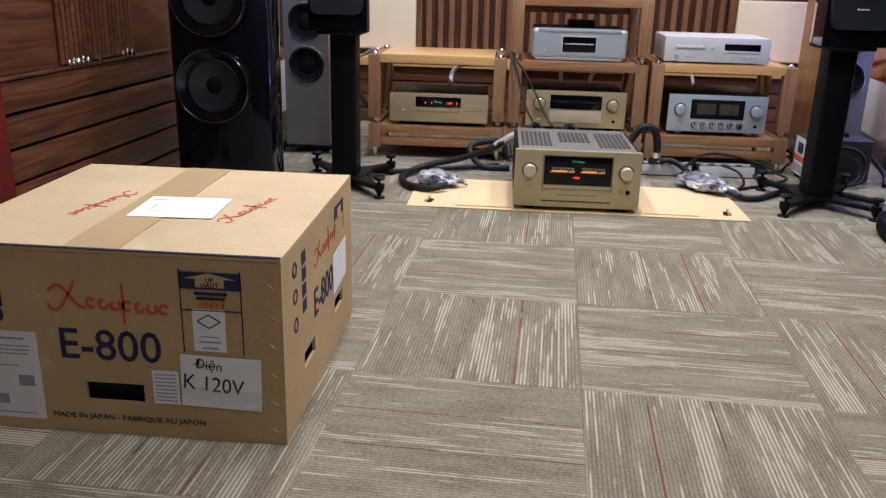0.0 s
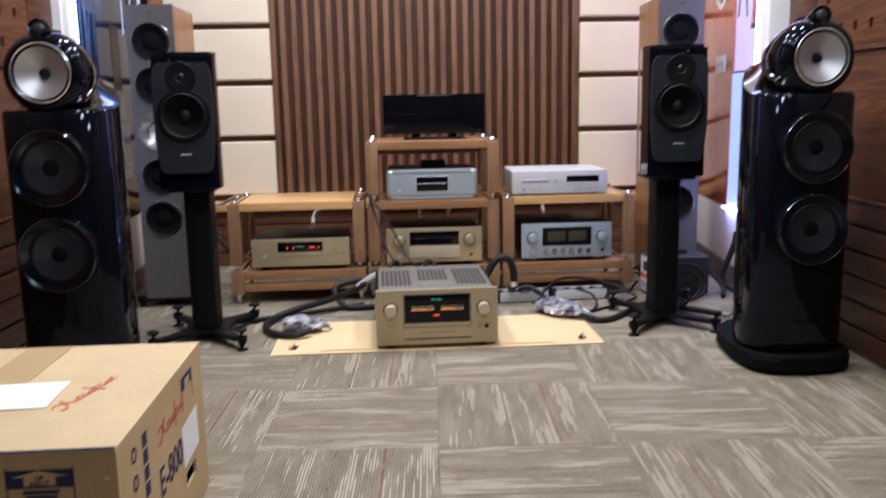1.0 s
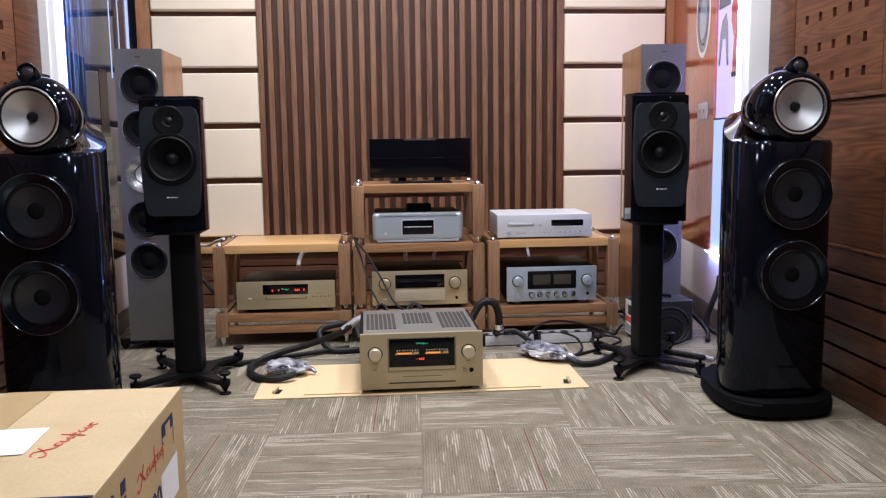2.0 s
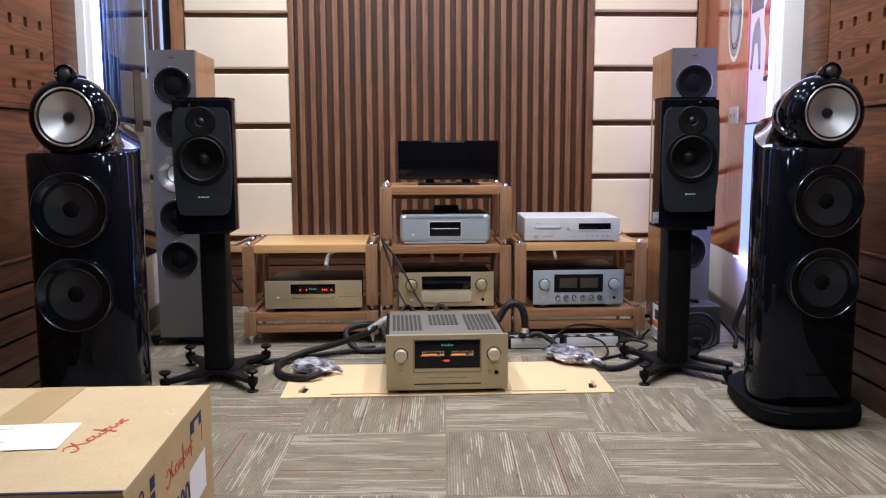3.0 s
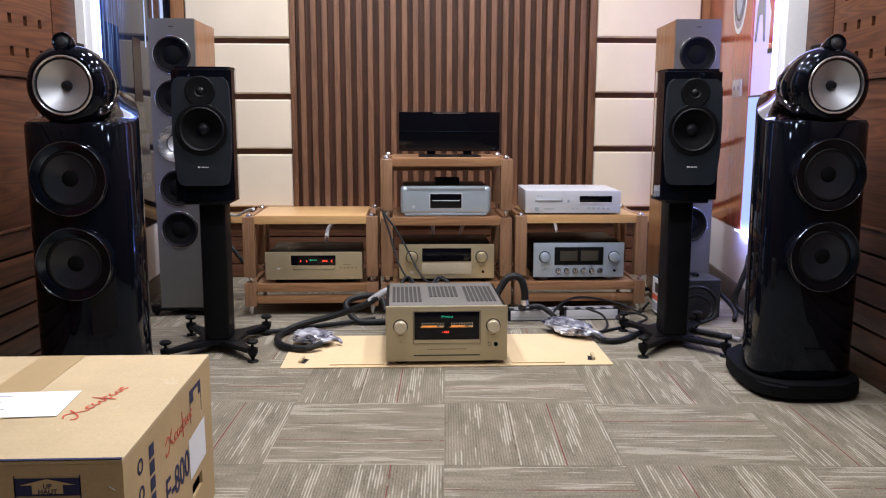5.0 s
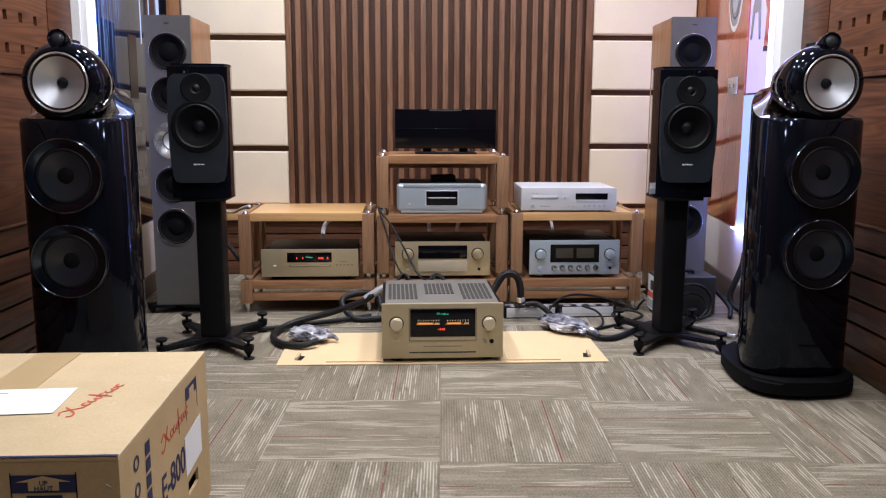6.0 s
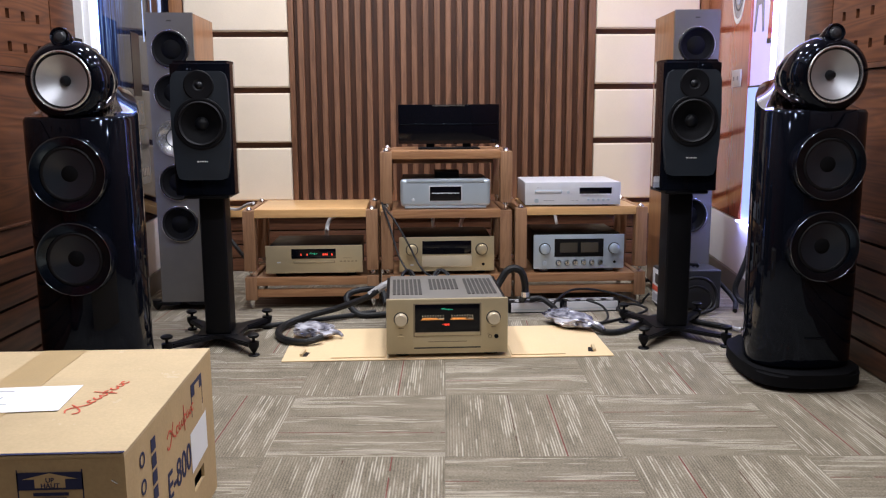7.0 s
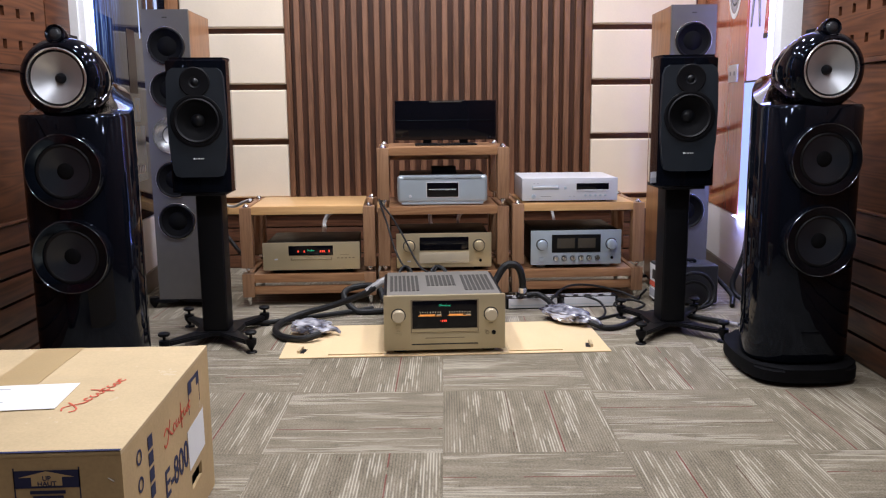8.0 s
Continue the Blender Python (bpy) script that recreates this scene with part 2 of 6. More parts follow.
CONE_MATT = plain("matt_black_cone", (0.004, 0.004, 0.005), 0.8, 0, 0.2, 30, 0.05, 0, 0.1)
CONE_GREY = plain("grey_cone", (0.028, 0.030, 0.036), 0.36, 0.2, 0.15, 30, 0.05)
DUST_CAP = plain("dust_cap", (0.006, 0.007, 0.010), 0.42, 0, 0.2, 30, 0.05, 0, 0.3)
SILVER_CONE = plain("silver_woven_cone", (0.54, 0.555, 0.59), 0.42, 0.7, 0.06, 60, 0.15)
RING = plain("bright_aluminium_ring", (0.70, 0.71, 0.74), 0.22, 0.85, 0.05, 30, 0.0)
CHROME = plain("polished_aluminium", (0.72, 0.72, 0.73), 0.16, 1.0, 0.05, 30, 0.0)
DARK_CHROME = plain("dark_polished_ring", (0.036, 0.052, 0.082), 0.13, 0.95, 0.1, 30, 0.0)
RIM_GREY = plain("polished_grey_rim", (0.15, 0.165, 0.20), 0.14, 1.0, 0.05, 30, 0.0)
TOP_METAL = plain("dark_mirror_aluminium", (0.34, 0.32, 0.32), 0.08, 1.0, 0.06, 8, 0.0)
GREY_BAFFLE = plain("brushed_grey_aluminium", (0.150, 0.144, 0.138), 0.42, 0.45, 0.06, 60, 0.05)
GOLD = plain("champagne_gold_aluminium", (0.595, 0.495, 0.318), 0.36, 0.65, 0.04, 50, 0.05)
GOLD_PALE = plain("pale_champagne_flap", (0.70, 0.60, 0.44), 0.38, 0.45, 0.04, 50, 0.05)
GOLD_DARK = plain("champagne_shadow_line", (0.28, 0.22, 0.15), 0.45, 0.6, 0.05, 50, 0.05)
SILVER = plain("satin_silver_aluminium", (0.50, 0.575, 0.65), 0.38, 0.55, 0.04, 50, 0.05)
SILVER_PALE = plain("pale_silver_panel", (0.70, 0.70, 0.74), 0.42, 0.35, 0.04, 50, 0.05)
TOP_GREY = plain("grey_steel_lid", (0.21, 0.195, 0.175), 0.5, 0.4, 0.08, 40, 0.08)
CASE_BLACK = plain("black_steel_case", (0.005, 0.005, 0.005), 0.45, 0.0, 0.2, 40, 0.05, 0, 0.12)
SLOT_DARK = plain("dark_vent_slot", (0.055, 0.05, 0.045), 0.6, 0.3, 0.1, 40, 0.05)
DISPLAY = plain("display_glass", (0.003, 0.003, 0.005), 0.08, 0, 0.1, 10, 0.0, 0.0, 0.3)
METER_GLASS = plain("meter_face", (0.055, 0.046, 0.034), 0.25, 0, 0.1, 10, 0.0, 0.0)
CARD = scuffed_card("brown_cardboard", (0.565, 0.430, 0.255))
CARD_SIDE = scuffed_card("brown_cardboard_printed_side", (0.545, 0.385, 0.205))
CARD_LIGHT = plain("pale_cardboard_sheet", (0.73, 0.54, 0.32), 0.85, 0, 0.06, 9, 0.2, 0, 0.2)
TAPE = plain("brown_packing_tape", (0.50, 0.360, 0.190), 0.35, 0, 0.10, 20, 0.05)
PAPER = plain("white_paper", (0.86, 0.86, 0.88), 0.7, 0, 0.03, 20, 0.06)
PAPER_GREY = plain("printed_paper", (0.84, 0.84, 0.89), 0.6, 0, 0.05, 40, 0.06)
INK_RED = plain("red_ink", (0.62, 0.10, 0.055), 0.8, 0, 0.12, 60, 0.0)
INK_BLUE = plain("navy_ink", (0.018, 0.022, 0.075), 0.8, 0, 0.15, 60, 0.0)
INK_BLACK = plain("black_ink", (0.012, 0.012, 0.014), 0.7, 0, 0.1, 60, 0.0)
INK_FAINT = plain("grey_ink", (0.34, 0.34, 0.37), 0.8, 0, 0.1, 60, 0.0)
CABLE = plain("black_cable_sheath", (0.007, 0.007, 0.008), 0.5, 0, 0.25, 120, 0.3, 0, 0.3)
CABLE_GREY = plain("grey_braided_cable", (0.30, 0.29, 0.29), 0.5, 0.1, 0.3, 150, 0.4)
WHITE_PLASTIC = plain("white_plastic", (0.74, 0.74, 0.75), 0.4, 0, 0.04, 30, 0.03)
POSTER_DARK = print_with_glow()
DARK_SLATE = plain("dark_slate_paint", (0.030, 0.034, 0.045), 0.6, 0, 0.1, 4, 0.1)
RED_LACQUER = plain("dark_red_lacquer", (0.13, 0.016, 0.014), 0.25, 0, 0.15, 6, 0.0, 0.4)
GREEN_GLOW = glow("green_display", (0.05, 0.8, 0.45), 0.9)
RED_GLOW = glow("red_display", (1.0, 0.06, 0.03), 1.6)
AMBER_GLOW = glow("amber_meter", (1.0, 0.36, 0.08), 0.9)
PALE_GLOW = glow("meter_figures", (1.0, 0.80, 0.55), 0.6)
LED_BLUE = glow("blue_white_led", (0.24, 0.34, 1.0), 11.0)
LED_BRIGHT = glow("bright_blue_white_led", (0.22, 0.26, 1.0), 22.0)
LED_SPILL = glow("blue_white_edge_led", (0.34, 0.38, 1.0), 34.0)
LIGHTBOX = glow("lit_panel", (0.36, 0.50, 1.0), 1.15)
LAMP_GLOW = glow("downlight_lens", (0.95, 0.96, 1.0), 12.0)


# ---- mesh helpers ----
def finish(bm, name, material, angle=35):
    bmesh.ops.recalc_face_normals(bm, faces=bm.faces)
    me = bpy.data.meshes.new(name)
    bm.to_mesh(me)
    bm.free()
    me.materials.append(material)
    me.polygons.foreach_set("use_smooth", [True] * len(me.polygons))
    me.set_sharp_from_angle(angle=radians(angle))
    return me


def part(name, bm, material, parent, label="", m=None):
    me = finish(bm, name, material)
    o = new(name, me)
    if parent:
        o.parent = parent
    if m is not None:
        o.matrix_basis = m
    if label:
        o["label"] = label
    return o


def share(name, me, parent, m, label=""):
    o = new(name, me)
    o.parent = parent
    o.matrix_basis = m
    if label:
        o["label"] = label
    return o


def thing(name, m, label, category, group="", kind=""):
    o = new(name)
    o.empty_display_size = 0.1
    o.matrix_basis = m
    return tagged(o, label, category, group, kind)


def box(x0, x1, y0, y1, z0, z1, bevel=0.0, segs=2, bm=None):
    out = bm or bmesh.new()
    b = bmesh.new()
    bmesh.ops.create_cube(b, size=1)
    for v in b.verts:
        v.co = Vector(((x0 + x1) / 2 + v.co.x * (x1 - x0), (y0 + y1) / 2 + v.co.y * (y1 - y0), (z0 + z1) / 2 + v.co.z * (z1 - z0)))
    if bevel:
        bmesh.ops.bevel(b, geom=b.edges[:], offset=bevel, segments=segs, profile=0.6, affect="EDGES")
    if bm is None:
        out.free()
        return b
    return merge(out, b)


def merge(a, b, m=None):
    if m is not None:
        bmesh.ops.transform(b, matrix=m, verts=b.verts)
    tmp = bpy.data.meshes.new("tmp")
    b.to_mesh(tmp)
    b.free()
    a.from_mesh(tmp)
    bpy.data.meshes.remove(tmp)
    return a


def lathe(profile, segs=32, axis="Z", m=None):
    """Turns (radius, height) pairs; axis Y points the height towards -y (out of a front)."""
    bm = bmesh.new()
    rings = []
    for r, h in profile:
        if r < 1e-6:
            rings.append([bm.verts.new((0, 0, h))])
        else:
            rings.append([bm.verts.new((r * math.cos(2 * math.pi * i / segs), r * math.sin(2 * math.pi * i / segs), h)) for i in range(segs)])
    for a, b in zip(rings, rings[1:]):
        for i in range(segs):
            j = (i + 1) % segs
            if len(a) == 1 and len(b) == 1:
                continue
            if len(a) == 1:
                bm.faces.new((a[0], b[i], b[j]))
            elif len(b) == 1:
                bm.faces.new((a[i], a[j], b[0]))
            else:
                bm.faces.new((a[i], a[j], b[j], b[i]))
    if axis == "Y":
        bmesh.ops.transform(bm, matrix=Matrix.Rotation(radians(90), 4, "X"), verts=bm.verts)
    if m is not None:
        bmesh.ops.transform(bm, matrix=m, verts=bm.verts)
    return bm


def prism(outline, z0, z1, bevel=0.0, segs=2):
    """An upright solid over an outline of (x, y)."""
    bm = bmesh.new()
    lo = [bm.verts.new((x, y, z0)) for x, y in outline]
    hi = [bm.verts.new((x, y, z1)) for x, y in outline]
    n = len(outline)
    bm.faces.new(lo[::-1])
    top = bm.faces.new(hi)
    for i in range(n):
        bm.faces.new((lo[i], lo[(i + 1) % n], hi[(i + 1) % n], hi[i]))
    if bevel:
        bmesh.ops.bevel(bm, geom=list(top.edges), offset=bevel, segments=segs, affect="EDGES")
    return bm


def smooth_path(points, steps=8):
    pts = [Vector(p) for p in points]
    pts = [2 * pts[0] - pts[1]] + pts + [2 * pts[-1] - pts[-2]]
    out = []
    for i in range(1, len(pts) - 2):
        p0, p1, p2, p3 = pts[i - 1:i + 3]
        for s in range(steps):
            t = s / steps
            out.append(0.5 * ((2 * p1) + (p2 - p0) * t + (2 * p0 - 5 * p1 + 4 * p2 - p3) * t * t + (3 * p1 - p0 - 3 * p2 + p3) * t ** 3))
    out.append(pts[-2])
    return out


def tube(points, radius, sides=10, steps=8, taper=None):
    path = smooth_path(points, steps)
    bm = bmesh.new()
    rings, up = [], Vector((0, 0, 1))
    for i, p in enumerate(path):
        d = (path[min(i + 1, len(path) - 1)] - path[max(i - 1, 0)]).normalized()
        side = d.cross(up)
        side = side.normalized() if side.length > 0.05 else d.orthogonal().normalized()
        other = side.cross(d)
        up = other
        r = radius if taper is None else radius * (taper[0] + (taper[1] - taper[0]) * i / (len(path) - 1))
        rings.append([bm.verts.new(p + r * (math.cos(a) * side + math.sin(a) * other)) for a in [2 * math.pi * k / sides for k in range(sides)]])
    for a, b in zip(rings, rings[1:]):
        for k in range(sides):
            bm.faces.new((a[k], a[(k + 1) % sides], b[(k + 1) % sides], b[k]))
    bm.faces.new(rings[0][::-1])
    bm.faces.new(rings[-1])
    return bm


def plate(outline, holes, front, back, segs=40):
    """An upright board over an (x, z) outline, pierced by round holes (x, z, r), between two depths y."""
    bm = bmesh.new()
    edges = []
    for loop in [list(outline)] + [[(hx + r * math.cos(2 * math.pi * i / segs), hz + r * math.sin(2 * math.pi * i / segs)) for i in range(segs)] for hx, hz, r in holes]:
        vs = [bm.verts.new((x, front, z)) for x, z in loop]
        edges += [bm.edges.new((vs[i], vs[(i + 1) % len(vs)])) for i in range(len(vs))]
    bmesh.ops.triangle_fill(bm, use_beauty=True, use_dissolve=False, edges=edges)
    geo = bmesh.ops.extrude_face_region(bm, geom=bm.faces[:])
    bmesh.ops.translate(bm, vec=(0, back - front, 0), verts=[g for g in geo["geom"] if isinstance(g, bmesh.types.BMVert)])
    return bm


def lettering(text, size, material, parent, m, name="lettering", bold=0.0, wide=1.0):
    """Built-in font as a thin mesh lying in its local xy plane."""
    cu = bpy.data.curves.new("text", "FONT")
    cu.body, cu.size, cu.align_x, cu.align_y, cu.offset, cu.extrude, cu.resolution_u = text, size, "CENTER", "CENTER", bold, 0.0003, 3
    tmp = new("text_tmp", cu)
    me = bpy.data.meshes.new_from_object(tmp)
    bpy.data.objects.remove(tmp)
    bpy.data.curves.remove(cu)
    me.transform(Matrix.Diagonal((wide, 1, 1, 1)))
    me.name = name
    me.materials.clear()
    me.materials.append(material)
    return share(name, me, parent, m)


def ribbon(points, width, thick=0.0006):
    """A flat stroke in the xy plane along points, for drawn marks."""
    path = smooth_path([(*p, 0) for p in points], 5)
    bm = bmesh.new()
    a, b = [], []
    for i, p in enumerate(path):
        d = (path[min(i + 1, len(path) - 1)] - path[max(i - 1, 0)]).normalized()
        nrm = Vector((-d.y, d.x, 0)) * width / 2
        a.append(bm.verts.new(p + nrm))
        b.append(bm.verts.new(p - nrm))
    for i in range(len(path) - 1):
        bm.faces.new((a[i], b[i], b[i + 1], a[i + 1]))
    geo = bmesh.ops.extrude_face_region(bm, geom=bm.faces[:])
    bmesh.ops.translate(bm, vec=(0, 0, thick), verts=[g for g in geo["geom"] if isinstance(g, bmesh.types.BMVert)])
    return bm


SLANT = Matrix(((1, 0.26, 0, 0), (0, 1, 0, 0), (0, 0, 1, 0), (0, 0, 0, 1)))  # leans writing to the right
FRONT = Matrix.Rotation(radians(90), 4, "X")  # lays an xy drawing upright, facing -y


def on_front(x, y, z):
    return Matrix.Translation((x, y, z)) @ FRONT


# ---- the room ----
def struct(name, bm, material, m=None, label="", category=""):
    o = part(name, bm, material, None, "", m)
    return tagged(o, label, category, "", "structure")


BACK_Y = 1.99
struct("floor", box(-2.6, 2.6, -4.8, 2.3, -0.06, -0.008), CARPET_BACK, None, "carpeted showroom floor with striped taupe tiles", "floor")
floor = bpy.data.objects["floor"]
struct("ceiling", box(-2.6, 2.6, -4.8, 2.3, CEILING, CEILING + 0.1), CEIL_PAINT, None, "plain pale painted ceiling with downlights", "ceiling")
struct("wall_back", box(-2.6, 2.6, BACK_Y, BACK_Y + 0.15, 0, CEILING), BACK_WOOD, None, "walnut wall behind slats and fabric panels", "wall")
struct("wall_rear", box(-2.6, 2.6, -4.8, -4.65, 0, CEILING), DARK_SLATE, None, "plain dark slate painted wall of the showroom", "wall")

# side walls, turned a little against the listening axis
LEFT = pose(-1.515, 0.5, 0, 0, 0, -3.4)
RIGHT = pose(1.548, 0.5, 0, 0, 0, -2.9)


def side_wall(name, frame_m, s, seam, first, h):
    """Walnut cladding: stepped planks below a ledge, plain boards, a second ledge and a perforated board above. s: +1 towards +x."""
    def b(d0, d1, y0, y1, z0, z1, bev=0.0):
        x0, x1 = sorted((s * d0, s * d1))
        return box(x0, x1, y0, y1, z0, z1, bev)
    y0, y1 = -5.1, 0.052 if s < 0 else 0.0
    wall = struct(name, b(0.03, 0.16, y0, y1, 0, CEILING), DARK_GAP, frame_m, "walnut-clad side wall with planks, ledges and perforated boards", "wall")
    # the lowest plank is cut to fit
    for i in range(6):
        part("plank", b(0, 0.029, y0, y1, 0.004 if i == 0 else first + (i - 1) * h + 0.011, first + i * h, 0.002), WALL_WOOD, wall)
    top = first + 5 * h
    part("ledge", b(-0.006, 0.030, y0, y1, top + 0.003, top + 0.012, 0.002), WALL_WOOD, wall)
    # upper boards stand back a little
    y = 0.0
    for w in (0.34, 0.62, 0.62, 0.62, 0.62, 0.62, 0.62, 0.62):
        a, c = y - w + 0.002, y - 0.002
        if c < y0:
            break
        part("board", b(0.008, 0.029, max(a, y0), c, top + 0.014, 1.083, 0.0015), WALL_WOOD, wall)
        y -= w
    part("ledge", b(-0.004, 0.030, y0, y1, 1.086, 1.104, 0.002), WALL_WOOD, wall)
    # plain board beside the pillar, then boards with square holes
    part("board", b(0.004, 0.029, seam + 0.003, y1, 1.107, CEILING - 0.02, 0.0015), WALL_WOOD, wall)
    y = seam
    while y > y0 + 0.1:
        perforated_board(wall, s, max(y - 0.646, y0), y - 0.002)
        y -= 0.648
    return wall


def perforated_board(wall, s, ya, yb):
    """A board with staggered rows of rectangular holes cut through it."""
    bm = bmesh.new()
    hole_w, hole_h, step_y, step_z = 0.026, 0.034, 0.108, 0.114
    zs = [1.107]
    z = 1.160
    while z + hole_h < CEILING - 0.05:
        zs += [z, z + hole_h]
        z += step_z
    zs.append(CEILING - 0.02)
    ys = [ya]
    n = int((yb - ya - 0.12) / step_y)
    start = yb - 0.096 - n * step_y
    for i in range(n + 1):
        ys += [start + i * step_y - hole_w / 2, start + i * step_y + hole_w / 2]
    ys.append(yb)
    xa, xb = s * 0.006, s * 0.029
    grid = {}

    def vert(i, j, x):
        if (i, j, x) not in grid:
            grid[i, j, x] = bm.verts.new((x, ys[i], zs[j]))
        return grid[i, j, x]
    for i in range(len(ys) - 1):
        for j in range(len(zs) - 1):
            if i % 2 == 1 and j % 2 == 1:
                for (p, q) in (((i, j), (i + 1, j)), ((i + 1, j), (i + 1, j + 1)), ((i + 1, j + 1), (i, j + 1)), ((i, j + 1), (i, j))):
                    bm.faces.new((vert(*p, xa), vert(*q, xa), vert(*q, xb), vert(*p, xb)))
                continue
            bm.faces.new((vert(i, j, xa), vert(i + 1, j, xa), vert(i + 1, j + 1, xa), vert(i, j + 1, xa)))
    part("perforated_board", bm, WALL_WOOD, wall, "walnut board with square holes")


side_wall("wall_left", LEFT, -1, -0.170, 0.066, 0.0945)
side_wall("wall_right", RIGHT, 1, -0.266, 0.0915, 0.0915)


# recesses beside the back wall: pillar, lit glossy panel, white plinth, skirting
def recess(s, near, far, name):
    """near, far: (x, y) of the panel's front line beside the pillar and at the back wall."""
    a, c = Vector((*near, 0)), Vector((*far, 0))
    d = c - a
    turn = math.degrees(math.atan2(d.y, d.x)) - 90
    m = Matrix.Translation(a) @ Matrix.Rotation(radians(turn), 4, "Z")
    ln = d.length

    def b(d0, d1, y0, y1, z0, z1, bev=0.0):
        x0, x1 = sorted((s * d0, s * d1))
        return box(x0, x1, y0, y1, z0, z1, bev)
    wall = struct(name, b(0.03, 0.16, -0.04, ln + 0.1, 0, CEILING), WHITE_WALL, m, "white recess wall behind a lit glossy print", "wall")
    part("plinth", b(0.002, 0.029, -0.02, ln, 0.105, 0.379, 0.002), WHITE_WALL, wall)
    part("skirting", b(-0.006, 0.029, -0.02, ln, 0.0, 0.102, 0.003), SKIRTING, wall, "grey-brown skirting")
    return wall, m, ln, b


wall_l, ML, LN_L, boxL = recess(-1, (-1.455, 0.58), (-1.51, BACK_Y - 0.002), "wall_recess_left")
wall_r, MR, LN_R, boxR = recess(1, (1.478, 0.53), (1.668, BACK_Y - 0.002), "wall_recess_right")

struct("pillar_left", box(-1.60, -1.461, 0.556, 0.640, 0, CEILING, 0.004), WHITE_WALL, None, "white painted pillar beside the lit recess", "pillar")
struct("pillar_right", box(1.463, 1.62, 0.475, 0.552, 0, CEILING, 0.004), WHITE_WALL, None, "white painted pillar beside the lit recess", "pillar")

# back wall: slats, fabric panels, low walnut step
SLAT_BOTTOM = 0.40
# walnut backing coloured darker than the slats, to paint the shade in the gaps
slat_backing = struct("slat_wall", box(-0.792, 0.941, BACK_Y - 0.012, BACK_Y - 0.001, SLAT_BOTTOM, CEILING), SLAT_GAP_SHADE, None, "vertical walnut slats on a walnut backing darkened as gap shade", "wall")
slat_mesh = finish(box(-0.0165, 0.0165, -0.048, 0, 0, CEILING - SLAT_BOTTOM - 0.005, 0.002, 1), "slat", SLAT_WOOD)
rng = random.Random(4)
for k in range(26):
    x = -0.752 + k * 0.0662
    share("slat", slat_mesh, slat_backing, Matrix.Translation((x + rng.uniform(-0.002, 0.002), BACK_Y - 0.013 + rng.uniform(0, 0.006), SLAT_BOTTOM)))

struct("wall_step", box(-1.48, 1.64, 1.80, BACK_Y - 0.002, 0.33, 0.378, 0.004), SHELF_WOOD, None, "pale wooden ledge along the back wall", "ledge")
step_front = struct("wall_step_front", box(-1.48, 1.64, 1.86, BACK_Y - 0.003, 0.0, 0.329), DARK_GAP, None, "walnut planks below the back ledge", "wall")
for k in range(4):
    part("plank", box(-1.48, 1.64, 1.842, 1.859, 0.004 + k * 0.081, 0.077 + k * 0.081, 0.002), BACK_WOOD, step_front)
for s, xa in ((-1, -1.505), (1, 1.615)):
    struct("trim", box(xa, xa + 0.052 if s > 0 else xa + 0.075, BACK_Y - 0.05, BACK_Y - 0.001, 0.38, CEILING), KEF_WOOD, None, "upright walnut trim board", "trim")
for xa, xb in ((-0.824, -0.793), (0.942, 0.983)):
    struct("trim", box(xa, xb, BACK_Y - 0.06, BACK_Y - 0.001, 0.38, CEILING, 0.002), SLAT_WOOD, None, "upright walnut trim board", "trim")


def fabric_panel(xa, xb, za, zb):
    w, h = xb - xa, zb - za
    t = thing("fabric_panel", Matrix.Translation(((xa + xb) / 2, BACK_Y - 0.002, za)), "cream fabric acoustic panel on the back wall", "acoustic panel", "acoustic panels on the back wall")
    bm = box(-w / 2, w / 2, -0.055, 0, 0, h, 0.0)
    front = [e for e in bm.edges if all(v.co.y < -0.05 for v in e.verts)]
    bmesh.ops.bevel(bm, geom=front, offset=0.018, segments=3, profile=0.7, affect="EDGES")
    part("pad", bm, FABRIC, t)
    part("backing_board", box(-w / 2 + 0.012, w / 2 - 0.012, 0.0004, 0.0016, 0.012, h - 0.012), BACK_WOOD, t)


for k in range(7):
    zb = 0.437 + 0.322 * k
    if zb + 0.29 < CEILING - 0.05:
        fabric_panel(-1.424, -0.828, zb if k else 0.413, zb + 0.289)
        fabric_panel(0.988, 1.607, zb + 0.015 if k else 0.407, zb + 0.304)


# ---- audio racks ----
SPIKE = lathe([(0, 0), (0.004, 0.001), (0.014, 0.020), (0.014, 0.026), (0, 0.026)], 14)
spike_mesh = finish(SPIKE, "spike", CHROME)
stud_mesh = finish(lathe([(0.016, 0), (0.016, 0.004), (0.011, 0.011), (0.006, 0.016), (0, 0.017)], 14), "stud", CHROME)


